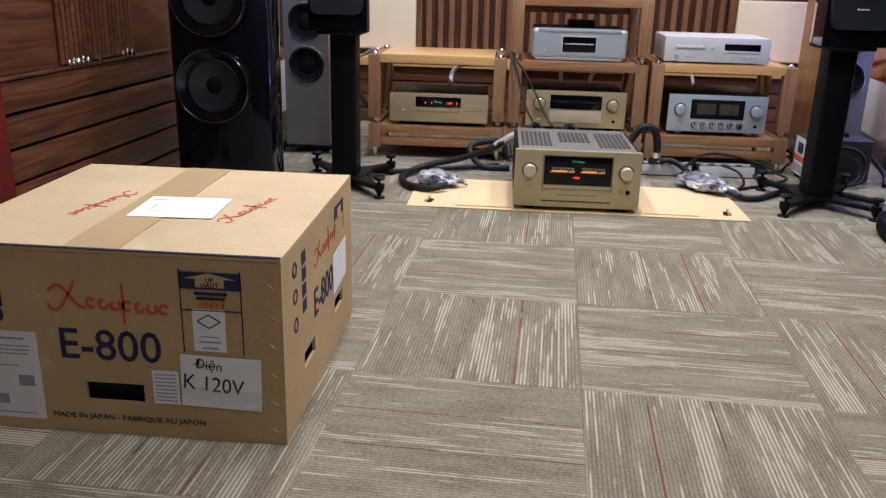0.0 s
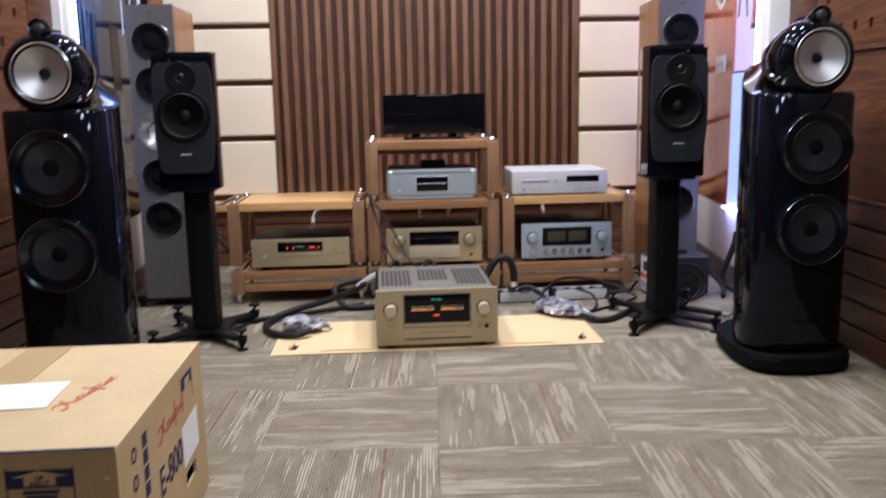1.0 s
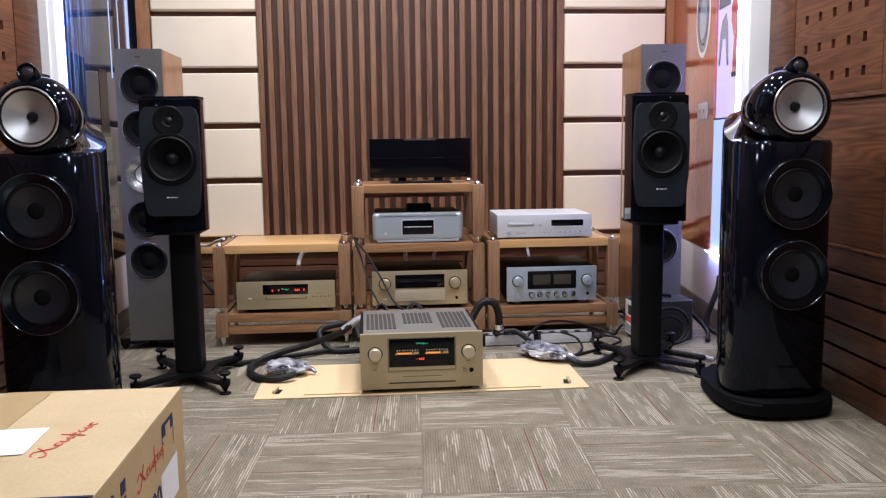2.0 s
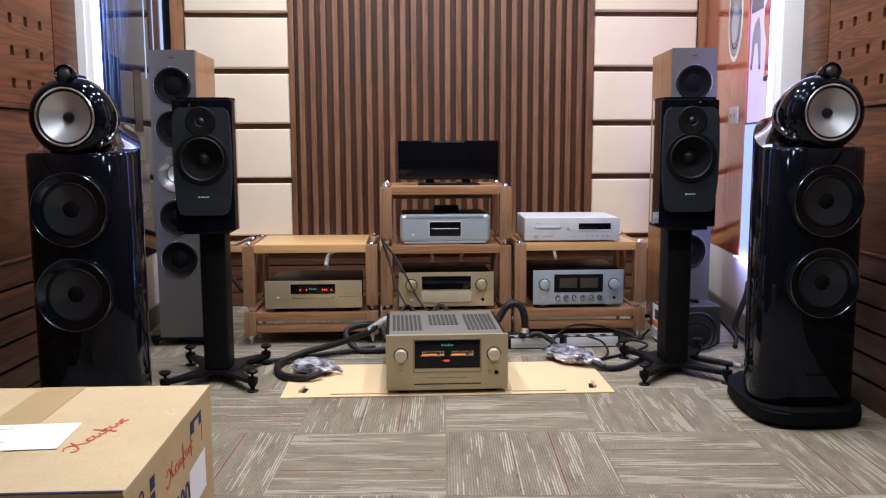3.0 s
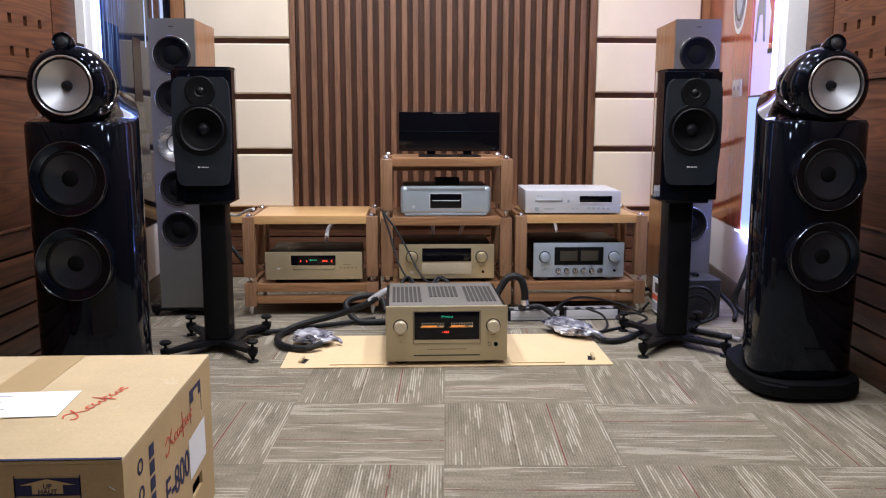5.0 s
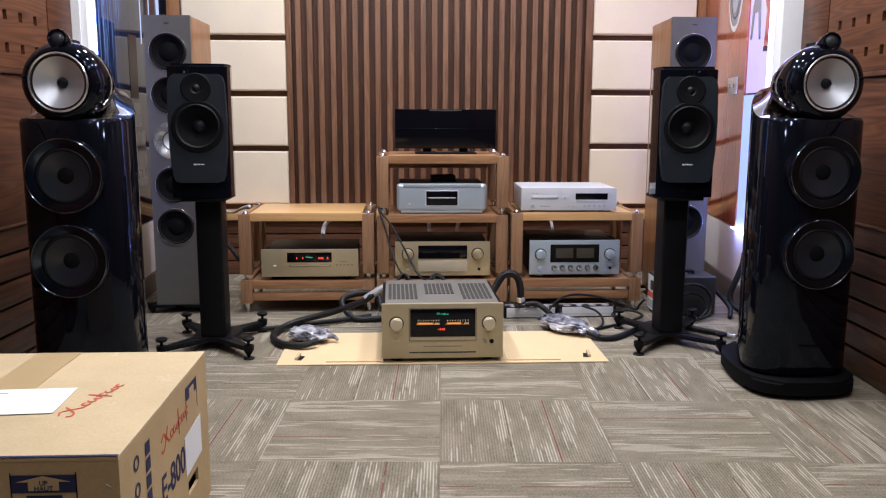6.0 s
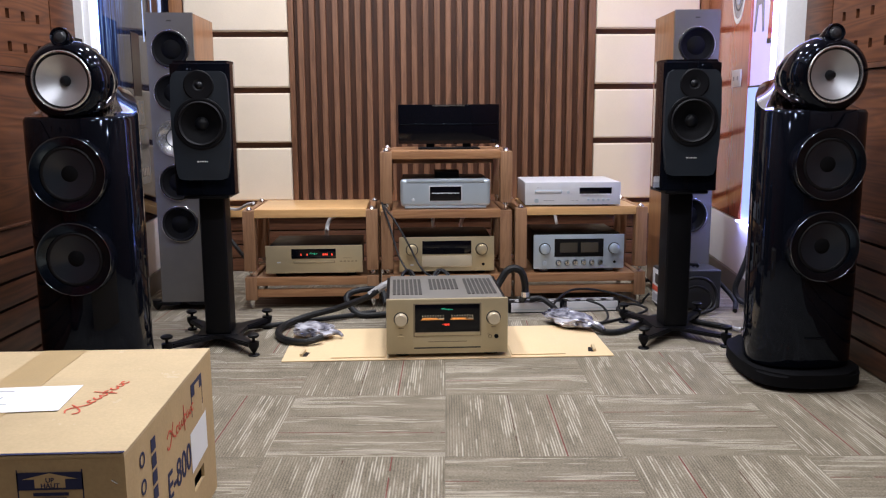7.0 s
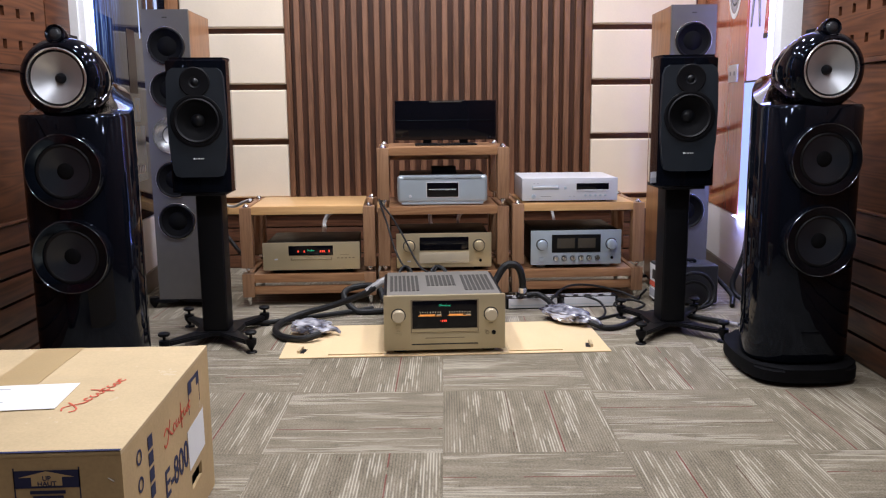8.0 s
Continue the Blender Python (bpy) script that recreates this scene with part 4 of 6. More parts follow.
def turbine_speaker(x, y, lift, label):
    t = thing("floor_speaker", pose(x, y, lift), label, "loudspeaker", "pair of black floor speakers")
    half = [(0, -0.270), (0.06, -0.266), (0.115, -0.252), (0.158, -0.226), (0.182, -0.186), (0.189, -0.135), (0.178, -0.075), (0.150, 0.00), (0.112, 0.075), (0.068, 0.130), (0.028, 0.158), (0, 0.164)]
    half = [(a * 0.92, b) for a, b in half]
    dense = [(p.x, p.y) for p in smooth_path([(a, b, 0) for a, b in half], 4)]
    outline = dense + [(-a, b) for a, b in dense[-2:0:-1]]
    bm = bmesh.new()
    n = len(outline)
    rows = []
    slope = lambda yy: 0.930 + 0.125 * max(0.0, (yy + 0.16) / 0.36) ** 1.2
    for k, inset in ((0, 0.985), (1, 1.0), (2, 1.0), (3, 0.97)):
        ring = []
        for a, b in outline:
            z = (0.062, 0.075, slope(b) - 0.012, slope(b))[k]
            ring.append(bm.verts.new((a * inset, b * inset, z)))
        rows.append(ring)
    for a, b in zip(rows, rows[1:]):
        for k in range(n):
            bm.faces.new((a[k], a[(k + 1) % n], b[(k + 1) % n], b[k]))
    bm.faces.new(rows[0][::-1])
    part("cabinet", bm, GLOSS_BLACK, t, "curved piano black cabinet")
    top = bmesh.new()
    rim = [top.verts.new((a * 0.97, b * 0.97, slope(b))) for a, b in outline]
    inner = [top.verts.new((a * 0.55, b * 0.55, slope(b) + 0.014)) for a, b in outline]
    for k in range(n):
        top.faces.new((rim[k], rim[(k + 1) % n], inner[(k + 1) % n], inner[k]))
    top.faces.new(inner)
    part("top_plate", top, TOP_METAL, t, "sloping mirror-polished top plate")
    pl = [(0, -0.325), (0.08, -0.318), (0.145, -0.290), (0.180, -0.235), (0.192, -0.14), (0.185, -0.03), (0.162, 0.08), (0.115, 0.165), (0.05, 0.205), (0, 0.210)]
    pd = [(p.x, p.y) for p in smooth_path([(a, b, 0) for a, b in pl], 3)]
    part("plinth", prism(pd + [(-a, b) for a, b in pd[-2:0:-1]], 0.008, 0.054, 0.010, 3), CONE_MATT, t, "matt black plinth")
    part("spacer", prism([(a * 0.85, b * 0.85) for a, b in outline], 0.054, 0.064), RUBBER, t)
    for fx, fy in ((-0.15, -0.2), (0.15, -0.2), (0, 0.2)):
        part("foot", lathe([(0, -lift), (0.016, -lift), (0.016, 0.010), (0, 0.010)], 14, "Z", Matrix.Translation((fx, fy, 0))), SATIN_BLACK, t)
    for z in (0.754, 0.484):
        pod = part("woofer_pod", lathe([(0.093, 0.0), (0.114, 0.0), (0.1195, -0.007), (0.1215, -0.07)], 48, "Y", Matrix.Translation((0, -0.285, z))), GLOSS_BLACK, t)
        flared_woofer(pod, -0.286, z)
    bars(t, DARK_CHROME, "badge", [(0.0, 0.166, 0.07, 0.006)], -0.2715)
    # head
    hz, hy = 1.040, -0.272
    prof = [(0.0, -0.37), (0.03, -0.352), (0.060, -0.308), (0.088, -0.24), (0.111, -0.165), (0.1245, -0.10), (0.128, -0.065), (0.125, -0.032), (0.116, -0.008), (0.105, 0.005), (0.098, 0.008)]
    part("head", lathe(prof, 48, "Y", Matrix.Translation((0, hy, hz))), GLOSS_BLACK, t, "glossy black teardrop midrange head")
    mid = part("midrange", lathe([(0.0835, 0.002), (0.085, 0.010), (0.0885, 0.0115), (0.0915, 0.009)], 48, "Y", Matrix.Translation((0, hy, hz))), RING, t, "polished ring")
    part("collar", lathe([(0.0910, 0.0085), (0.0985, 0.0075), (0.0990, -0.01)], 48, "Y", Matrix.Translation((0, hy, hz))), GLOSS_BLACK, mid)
    part("surround", lathe([(0.0775, 0.004), (0.080, 0.007), (0.0842, 0.004)], 48, "Y", Matrix.Translation((0, hy, hz))), RUBBER, mid)
    part("cone", lathe([(0.014, -0.030), (0.044, -0.018), (0.078, 0.005)], 48, "Y", Matrix.Translation((0, hy, hz))), SILVER_CONE, mid, "silver woven cone")
    part("phase_plug", lathe([(0, -0.004), (0.008, -0.006), (0.014, -0.016), (0.017, -0.032)], 24, "Y", Matrix.Translation((0, hy, hz))), DUST_CAP, mid)
    part("neck", box(-0.05, 0.05, -0.14, 0.05, 0.935, 0.985, 0.02), SATIN_BLACK, t)
    # tweeter, its tail sloping down onto the head
    at = Matrix.Translation((0, -0.262, 1.172)) @ Matrix.Rotation(radians(-14), 4, "X")
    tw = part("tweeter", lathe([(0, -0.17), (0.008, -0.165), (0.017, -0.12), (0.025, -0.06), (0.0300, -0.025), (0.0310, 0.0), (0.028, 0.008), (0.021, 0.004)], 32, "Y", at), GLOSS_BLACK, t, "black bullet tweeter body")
    part("grille", lathe([(0, 0.010), (0.010, 0.0085), (0.0175, 0.004), (0.0215, 0.002)], 24, "Y", at), BAFFLE_BLACK, tw)
    part("grille_ring", lathe([(0, 0.0102), (0.009, 0.0095), (0.0125, 0.0085), (0.0145, 0.006)], 24, "Y", at), CONE_GREY, tw)
    part("saddle", box(-0.012, 0.012, -0.21, -0.11, 1.150, 1.178, 0.005), SATIN_BLACK, t)
    return t


turbine_speaker(1.223, -0.150, 0.010, "glossy black floor speaker with separate silver-coned head, by the wall")
turbine_speaker(-1.204, -0.150, 0.0, "glossy black floor speaker with separate silver-coned head, behind the carton")


def tower_speaker(x, y, rise, turn, label):
    w, d, z0, z1 = 0.208, 0.41, 0.045, 1.386 + rise
    t = thing("tower_speaker", pose(x, y, 0, 0, 0, turn), label, "loudspeaker", "pair of grey tower speakers")
    shell = box(-w / 2, w / 2, 0.021, d, z0, z1)
    bmesh.ops.delete(shell, geom=[q for q in shell.faces if q.calc_center_median().y < 0.022], context="FACES_ONLY")
    part("cabinet", shell, KEF_WOOD, t, "walnut veneer cabinet")
    heights = [z + rise for z in (1.226, 1.030, 0.822, 0.616, 0.420)]
    a = w / 2 + 0.001
    part("baffle", plate([(-a, z0 - 0.002), (a, z0 - 0.002), (a, z1 + 0.002), (-a, z1 + 0.002)], [(0, z, 0.084) for z in heights], 0, 0.021), GREY_BAFFLE, t, "grey aluminium front baffle")
    for z in heights[:2] + heights[3:]:
        driver(t, "woofer", 0, -0.001, z, 0.0865, 0.0732, 0.034, CHROME, CONE_MATT, 0.060, CONE_MATT, 0.003)
    mz = heights[2]
    uq = part("midrange", lathe([(0.0455, -0.010), (0.060, -0.004), (0.080, 0.002), (0.086, 0.003), (0.088, 0.0), (0.088, -0.02)], 48, "Y", Matrix.Translation((0, -0.001, mz))), RING, t, "satin silver ring")
    part("surround", lathe([(0.0405, -0.012), (0.043, -0.008), (0.0458, -0.010)], 40, "Y", Matrix.Translation((0, -0.001, mz))), RUBBER, uq)
    part("cone", lathe([(0.016, -0.022), (0.028, -0.017), (0.041, -0.011)], 40, "Y", Matrix.Translation((0, -0.001, mz))), SILVER_CONE, uq, "silver cone")
    part("tweeter", lathe([(0, -0.010), (0.010, -0.013), (0.017, -0.023)], 24, "Y", Matrix.Translation((0, -0.001, mz))), CHROME, uq)
    bars(t, SLOT_DARK, "badge", [(0.0, 1.352 + rise, 0.022, 0.006)], -0.0005)
    part("plinth", box(-0.10, 0.10, 0.03, d - 0.01, 0.026, 0.046, 0.004), SATIN_BLACK, t)
    for sx in (-1, 1):
        for yy in (0.015, d - 0.03):
            b = part("outrigger", box(sx * 0.075 - 0.055 if sx < 0 else 0.02, sx * 0.075 + 0.055 if sx > 0 else -0.02, yy - 0.02, yy + 0.02, 0.027, 0.043, 0.005), SATIN_BLACK, t)
            part("foot", lathe([(0, 0), (0.006, 0.002), (0.020, 0.022), (0.022, 0.030), (0.022, 0.052), (0, 0.054)], 18, "Z", Matrix.Translation((sx * 0.135, yy, 0))), SATIN_BLACK, b)
            part("arm", box(min(sx * 0.06, sx * 0.13), max(sx * 0.06, sx * 0.13), yy - 0.014, yy + 0.014, 0.028, 0.042, 0.004), SATIN_BLACK, b)
    return t


tower_speaker(-1.219, 0.865, 0.0, 0.0, "grey-fronted walnut tower speaker, tall, in the lit recess")
tower_speaker(1.222, 0.865, 0.014, -4.0, "grey-fronted walnut tower speaker, partly hidden behind a stand speaker")


def speaker_stand(x, y, label):
    off, back = (0.005, (-0.140, 0.192)) if x > 0 else (0.0, (-0.175, 0.152))
    t = thing("speaker_stand", pose(x, y, 0), label, "speaker stand", "speaker stands")
    part("column", box(off - 0.051, off + 0.051, -0.07, 0.04, 0.050, 0.612, 0.012, 3), SATIN_BLACK, t, "black rectangular column")
    part("top_plate", box(-0.086, 0.086, -0.15, 0.06, 0.612, 0.626, 0.005), SATIN_BLACK, t)
    part("hub", prism([(-0.085, -0.085), (0.085, -0.085), (0.095, 0.06), (0.06, 0.12), (-0.06, 0.12), (-0.095, 0.06)], 0.036, 0.052, 0.004), SATIN_BLACK, t)
    for fx, fy in ((-0.168, -0.205), (0.166, -0.205), (back[0], 0.208), (back[1], 0.208)):
        n = Vector((fx, fy, 0)).normalized()
        s = Vector((-n.y, n.x, 0))
        a, c = Vector((fx, fy, 0)) * 0.28, Vector((fx, fy, 0)) * 0.94
        pts = [a + s * 0.040, a * 1.0 - s * 0.040, c - s * 0.017, c + s * 0.017]
        pts.sort(key=lambda q: math.atan2(*(q - (a + c) / 2).yx))
        arm = part("arm", prism([(q.x, q.y) for q in pts], 0.034, 0.050, 0.004), SATIN_BLACK, t)
        m = Matrix.Translation((fx, fy, 0))
        part("spike", lathe([(0, 0.006), (0.004, 0.008), (0.019, 0.034), (0.021, 0.040), (0.021, 0.056), (0.012, 0.058), (0.006, 0.060), (0.006, 0.074), (0, 0.074)], 22, "Z", m), SATIN_BLACK, arm)
        part("floor_disc", lathe([(0, 0), (0.021, 0), (0.022, 0.004), (0.018, 0.007), (0, 0.007)], 22, "Z", m), SATIN_BLACK, arm)
        part("height_knob", lathe([(0, 0.074), (0.019, 0.074), (0.023, 0.079), (0.023, 0.084), (0.016, 0.089), (0, 0.090)], 22, "Z", m), SATIN_BLACK, arm)
    return t


def stand_speaker(x, y, turn, label):
    t = thing("bookshelf_speaker", pose(x, y, 0.627, 0, 0, turn), label, "loudspeaker", "stand speakers")
    w, d, h = 0.222, 0.345, 0.506
    side = [(0.098, 0.018), (0.111, 0.026), (0.111, 0.10), (0.102, 0.20), (0.085, 0.29), (0.066, d)]
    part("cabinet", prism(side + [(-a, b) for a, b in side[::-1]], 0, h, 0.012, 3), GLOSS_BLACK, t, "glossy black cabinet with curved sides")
    # shaped baffle: narrower at the top corners and the foot
    out = [(-0.080, 0.466), (0.080, 0.466), (0.096, 0.455), (0.104, 0.43), (0.1085, 0.30), (0.106, 0.18), (0.096, 0.085), (0.088, 0.066), (0.070, 0.060),
           (-0.070, 0.060), (-0.088, 0.066), (-0.096, 0.085), (-0.106, 0.18), (-0.1085, 0.30), (-0.104, 0.43), (-0.096, 0.455)]
    part("baffle", plate(out, [(0, 0.272, 0.094)], -0.010, 0.019), BAFFLE_BLACK, t, "graphite grey shaped baffle")
    driver(t, "woofer", 0, -0.011, 0.272, 0.098, 0.074, 0.026, SATIN_BLACK, CONE_MATT, 0.027, DUST_CAP, 0.005)
    tw = part("tweeter_plate", lathe([(0.022, 0.003), (0.052, 0.0055), (0.056, 0.003), (0.056, 0)], 40, "Y", Matrix.Translation((0, -0.010, 0.414))), SATIN_BLACK, t)
    part("dome", lathe([(0, 0.009), (0.008, 0.0075), (0.013, 0.003), (0.015, 0.0), (0.022, 0.003)], 28, "Y", Matrix.Translation((0, -0.010, 0.414))), DUST_CAP, tw)
    bars(t, WHITE_PLASTIC, "badge", [(-0.016, 0.130, 0.006, 0.005), (-0.008, 0.130, 0.004, 0.004), (0.001, 0.130, 0.008, 0.004), (0.011, 0.130, 0.005, 0.004), (0.018, 0.130, 0.004, 0.004)], -0.0102)
    part("port", lathe([(0.028, 0), (0.034, 0.002), (0.036, 0)], 24, "Y", pose(0, d, 0.35, 0, 0, 180)), SATIN_BLACK, t)
    return t


for sx, lab in ((-0.920, "near a floor speaker and the carton"), (0.958, "beside the power strip")):
    speaker_stand(sx, 0.298, "black four-legged speaker stand " + lab)
    stand_speaker(sx, 0.125, 2.5 if sx < 0 else -4.0, "black two-way speaker with a graphite baffle on its stand")


# ---- carton ----
def carton():
    x0, x1, y0, y1, h = -1.300, -0.643, -1.700, -1.062, 0.366
    t = thing("carton", Matrix.Translation((x0, y0, 0)), "large brown cardboard carton with red and navy printing", "box")
    w, d = x1 - x0, y1 - y0
    th = 0.007

    def panel_with_holes(length, holes, at):
        """An upright board in local xz, cut by rectangles (xa, xb, za, zb)."""
        xs = sorted({0, length, *[v for q in holes for v in q[:2]]})
        zs = sorted({0, h - th, *[v for q in holes for v in q[2:]]})
        bm = bmesh.new()
        g = {}

        def v(i, j, k):
            if (i, j, k) not in g:
                g[i, j, k] = bm.verts.new((xs[i], k * th, zs[j]))
            return g[i, j, k]
        inside = lambda i, j: 0 <= i < len(xs) - 1 and 0 <= j < len(zs) - 1 and not any(q[0] <= xs[i] < q[1] and q[2] <= zs[j] < q[3] for q in holes)
        for i in range(len(xs) - 1):
            for j in range(len(zs) - 1):
                if not inside(i, j):
                    continue
                bm.faces.new((v(i, j, 0), v(i + 1, j, 0), v(i + 1, j + 1, 0), v(i, j + 1, 0)))
                bm.faces.new((v(i, j, 1), v(i, j + 1, 1), v(i + 1, j + 1, 1), v(i + 1, j, 1)))
                for (di, dj), (p, q) in (((-1, 0), ((i, j), (i, j + 1))), ((1, 0), ((i + 1, j), (i + 1, j + 1))), ((0, -1), ((i, j), (i + 1, j))), ((0, 1), ((i, j + 1), (i + 1, j + 1)))):
                    if not inside(i + di, j + dj):
                        bm.faces.new((v(*p, 0), v(*q, 0), v(*q, 1), v(*p, 1)))
        bmesh.ops.transform(bm, matrix=at, verts=bm.verts)
        return bm

    front = part("front_side", panel_with_holes(w, [(0.281, 0.391, 0.069, 0.107)], Matrix.Identity(4)), CARD_SIDE, t)
    part("back_side", panel_with_holes(w, [], Matrix.Translation((0, d - th, 0))), CARD_SIDE, t)
    side = part("end_side", panel_with_holes(d - 2 * th, [(0.138, 0.228, 0.084, 0.118), (0.425, 0.515, 0.084, 0.118)], Matrix.Translation((w, th, 0)) @ Matrix.Rotation(radians(90), 4, "Z")), CARD_SIDE, t)
    part("end_side", panel_with_holes(d - 2 * th, [], Matrix.Translation((th, th, 0)) @ Matrix.Rotation(radians(90), 4, "Z")), CARD_SIDE, t)
    # lid of two flaps, a little uneven
    top = bmesh.new()
    nx, ny = 14, 12
    for za in (h - th, h):
        for i in range(nx + 1):
            for j in range(ny + 1):
                wob = 0.0012 * noise.noise(Vector((i * 0.6, j * 0.6, 3.0))) if za == h else 0
                top.verts.new((w * i / nx, d * j / ny, za + wob))
    top.verts.ensure_lookup_table()
    at = lambda i, j, k: top.verts[k * (nx + 1) * (ny + 1) + i * (ny + 1) + j]
    for i in range(nx):
        for j in range(ny):
            top.faces.new((at(i, j, 1), at(i + 1, j, 1), at(i + 1, j + 1, 1), at(i, j + 1, 1)))
    for i in range(nx):
        for j in (0, ny):
            top.faces.new((at(i, j, 0), at(i + 1, j, 0), at(i + 1, j, 1), at(i, j, 1)))
    for j in range(ny):
        for i in (0, nx):
            top.faces.new((at(i, j, 0), at(i, j + 1, 0), at(i, j + 1, 1), at(i, j, 1)))
    lid = part("lid", top, CARD, t, "plain cardboard lid")
    part("bottom", box(th, w - th, th, d - th, 0.001, 0.006), CARD_SIDE, t)
    # black block added inside, giving the shade seen through the hand holes
    part("packing", box(0.02, w - 0.02, 0.02, d - 0.02, 0.006, h - 0.02), RUBBER, t, "black block added as the shade inside")

    def top_at(x, y, rz=0, dz=0.0010):
        return pose(x - x0, y - y0, h + dz, 0, 0, rz)

    def flat(name, parent, m, wd, dp, mat, label="", th2=0.0006):
        return part(name, box(-wd / 2, wd / 2, -dp / 2, dp / 2, 0, th2), mat, parent, label, m)
    flat("tape", lid, top_at(-0.990, -1.381, 0.4), 0.104, d - 0.005, TAPE, "brown packing tape")
    pap = flat("paper", lid, top_at(-0.929, -1.417, 3.0, 0.0022), 0.172, 0.152, PAPER, "white printed sheet")
    bars_top = [(-0.06, 0.05, 0.03, 0.004), (-0.055, 0.0, 0.002, 0.03), (-0.045, -0.03, 0.03, 0.002)]
    for a, b, ww, hh in bars_top:
        part("print", box(a - ww / 2, a + ww / 2, b - hh / 2, b + hh / 2, 0.0007, 0.0011), INK_FAINT, pap)
    script_mark(lid, top_at(-0.792, -1.405, 78), 0.205, 0.056, INK_RED)
    script_mark(lid, top_at(-1.098, -1.408, -100), 0.205, 0.056, INK_RED)
    flat("edge_strip", lid, top_at(-0.971, -1.6975, 0, 0.0015), 0.655, 0.007, INK_BLUE)
    clear = part("clear_tape", box(0.02, w, -0.0012, -0.0005, h - 0.006, h - 0.0005), TAPE, front)

    def fr(x, z, dy=0.0008):
        return on_front(x - x0, -dy, z)

    def fbars(parent, items, mat, dy=0.0008, name="print"):
        for x, z, ww, hh in items:
            part(name, box(x - x0 - ww / 2, x - x0 + ww / 2, -dy - 0.0005, -dy, z - hh / 2, z + hh / 2), mat, parent)
    script_mark(front, fr(-0.958, 0.272), 0.228, 0.085, INK_RED)
    lettering("E-800", 0.086, INK_BLUE, front, fr(-0.966, 0.180), "lettering", 0.0006, 0.985)
    lettering("MADE IN JAPAN - FABRIQUE AU JAPON", 0.0150, INK_BLUE, front, fr(-0.943, 0.035), "lettering", 0.0, 1.12)
    # shipping mark panel
    px0, px1 = -0.826, -0.716
    fbars(front, [((px0 + px1) / 2, 0.319, 0.112, 0.032)], INK_BLUE)
    arrow = bmesh.new()
    vs = [arrow.verts.new((a, b, c)) for c in (0, 0.0005) for a, b in ((-0.047, 0.004), (0, 0.015), (0.047, 0.004), (0.026, 0.004), (0.026, -0.012), (-0.026, -0.012), (-0.026, 0.004))]
    arrow.faces.new(vs[7:])
    part("arrow", arrow, CARD_SIDE, front, "", fr((px0 + px1) / 2, 0.319, 0.0015))
    lettering("UP", 0.012, INK_BLUE, front, fr((px0 + px1) / 2, 0.3205, 0.0022), "lettering", 0.0002)
    lettering("HAUT", 0.012, INK_BLUE, front, fr((px0 + px1) / 2, 0.3105, 0.0022), "lettering", 0.0002)
    fbars(front, [(px0 - 0.0, 0.26, 0.002, 0.16), (px1, 0.26, 0.002, 0.16), ((px0 + px1) / 2, 0.263, 0.11, 0.002)], INK_BLUE)
    fbars(front, [(-0.771, 0.295, 0.060, 0.006), (-0.771, 0.286, 0.052, 0.005)], INK_BLUE)
    fbars(front, [(-0.790 + 0.010 * k, 0.2745, 0.006, 0.009) for k in range(5)], INK_RED)
    # labels
    def label_sheet(x, z, ww, hh, mat, lab, lines, parent=front, dy=0.0008, ry=0.0):
        s = part("label", box(-ww / 2, ww / 2, -hh / 2, hh / 2, 0, 0.0005), mat, parent, lab, fr(x, z, dy) @ Matrix.Rotation(radians(ry), 4, "Z"))
        for a, b, lw, lh in lines:
            part("print", box(a - lw / 2, a + lw / 2, b - lh / 2, b + lh / 2, 0.0006, 0.0009), INK_FAINT, s)
        return s
    mark = label_sheet(-0.777, 0.224, 0.060, 0.082, PAPER_GREY, "grey approval label", [(0, -0.012, 0.035, 0.002), (0, -0.022, 0.042, 0.003), (0, -0.034, 0.03, 0.003)])
    for pts in (((-0.021, 0.018), (0, 0.031), (0.021, 0.018)), ((-0.021, 0.018), (0, 0.005), (0.021, 0.018))):
        for p, q in zip(pts, pts[1:]):
            b = ribbon([p, q], 0.0018)
            part("diamond", b, INK_BLACK, mark, "", Matrix.Translation((0, 0, 0.0006)))
    label_sheet(-0.866, 0.105, 0.050, 0.068, PAPER_GREY, "small printed label", [(0, 0.026 - 0.0075 * k, 0.040, 0.0022) for k in range(8)])
    hand = label_sheet(-0.761, 0.122, 0.150, 0.104, PAPER, "white sheet with black handwriting", [], front, 0.002, -1.5)
    lettering("K 120V", 0.041, INK_BLACK, hand, Matrix.Translation((-0.015, -0.006, 0.0008)) @ Matrix.Rotation(radians(4), 4, "Z") @ SLANT, "handwriting", 0.0, 0.92)
    lettering("Điện", 0.025, INK_BLACK, hand, Matrix.Translation((-0.022, 0.033, 0.0008)) @ Matrix.Rotation(radians(3), 4, "Z") @ SLANT, "handwriting", 0.0, 1.0)
    part("stroke", box(-0.052, -0.012, 0.0318, 0.0330, 0.0008, 0.0011), INK_BLACK, hand)
    part("gloss_tape", box(-0.075, 0.075, -0.038, -0.012, 0.0010, 0.0013), clear_film(), hand, "clear adhesive tape")
    left = label_sheet(-1.163, 0.112, 0.118, 0.178, PAPER_GREY, "printed document in a clear sleeve", [(0.01, 0.075, 0.05, 0.004), (0.0, 0.060, 0.09, 0.0022), (0.0, 0.052, 0.09, 0.0022), (0.0, 0.044, 0.08, 0.0022), (-0.01, 0.02, 0.06, 0.002), (0.03, -0.01, 0.03, 0.022), (-0.03, -0.05, 0.04, 0.02), (0.0, -0.078, 0.08, 0.002)])
    fbars(front, [(-1.185, 0.305, 0.052, 0.034), (-1.185, 0.267, 0.052, 0.036)], INK_BLUE)
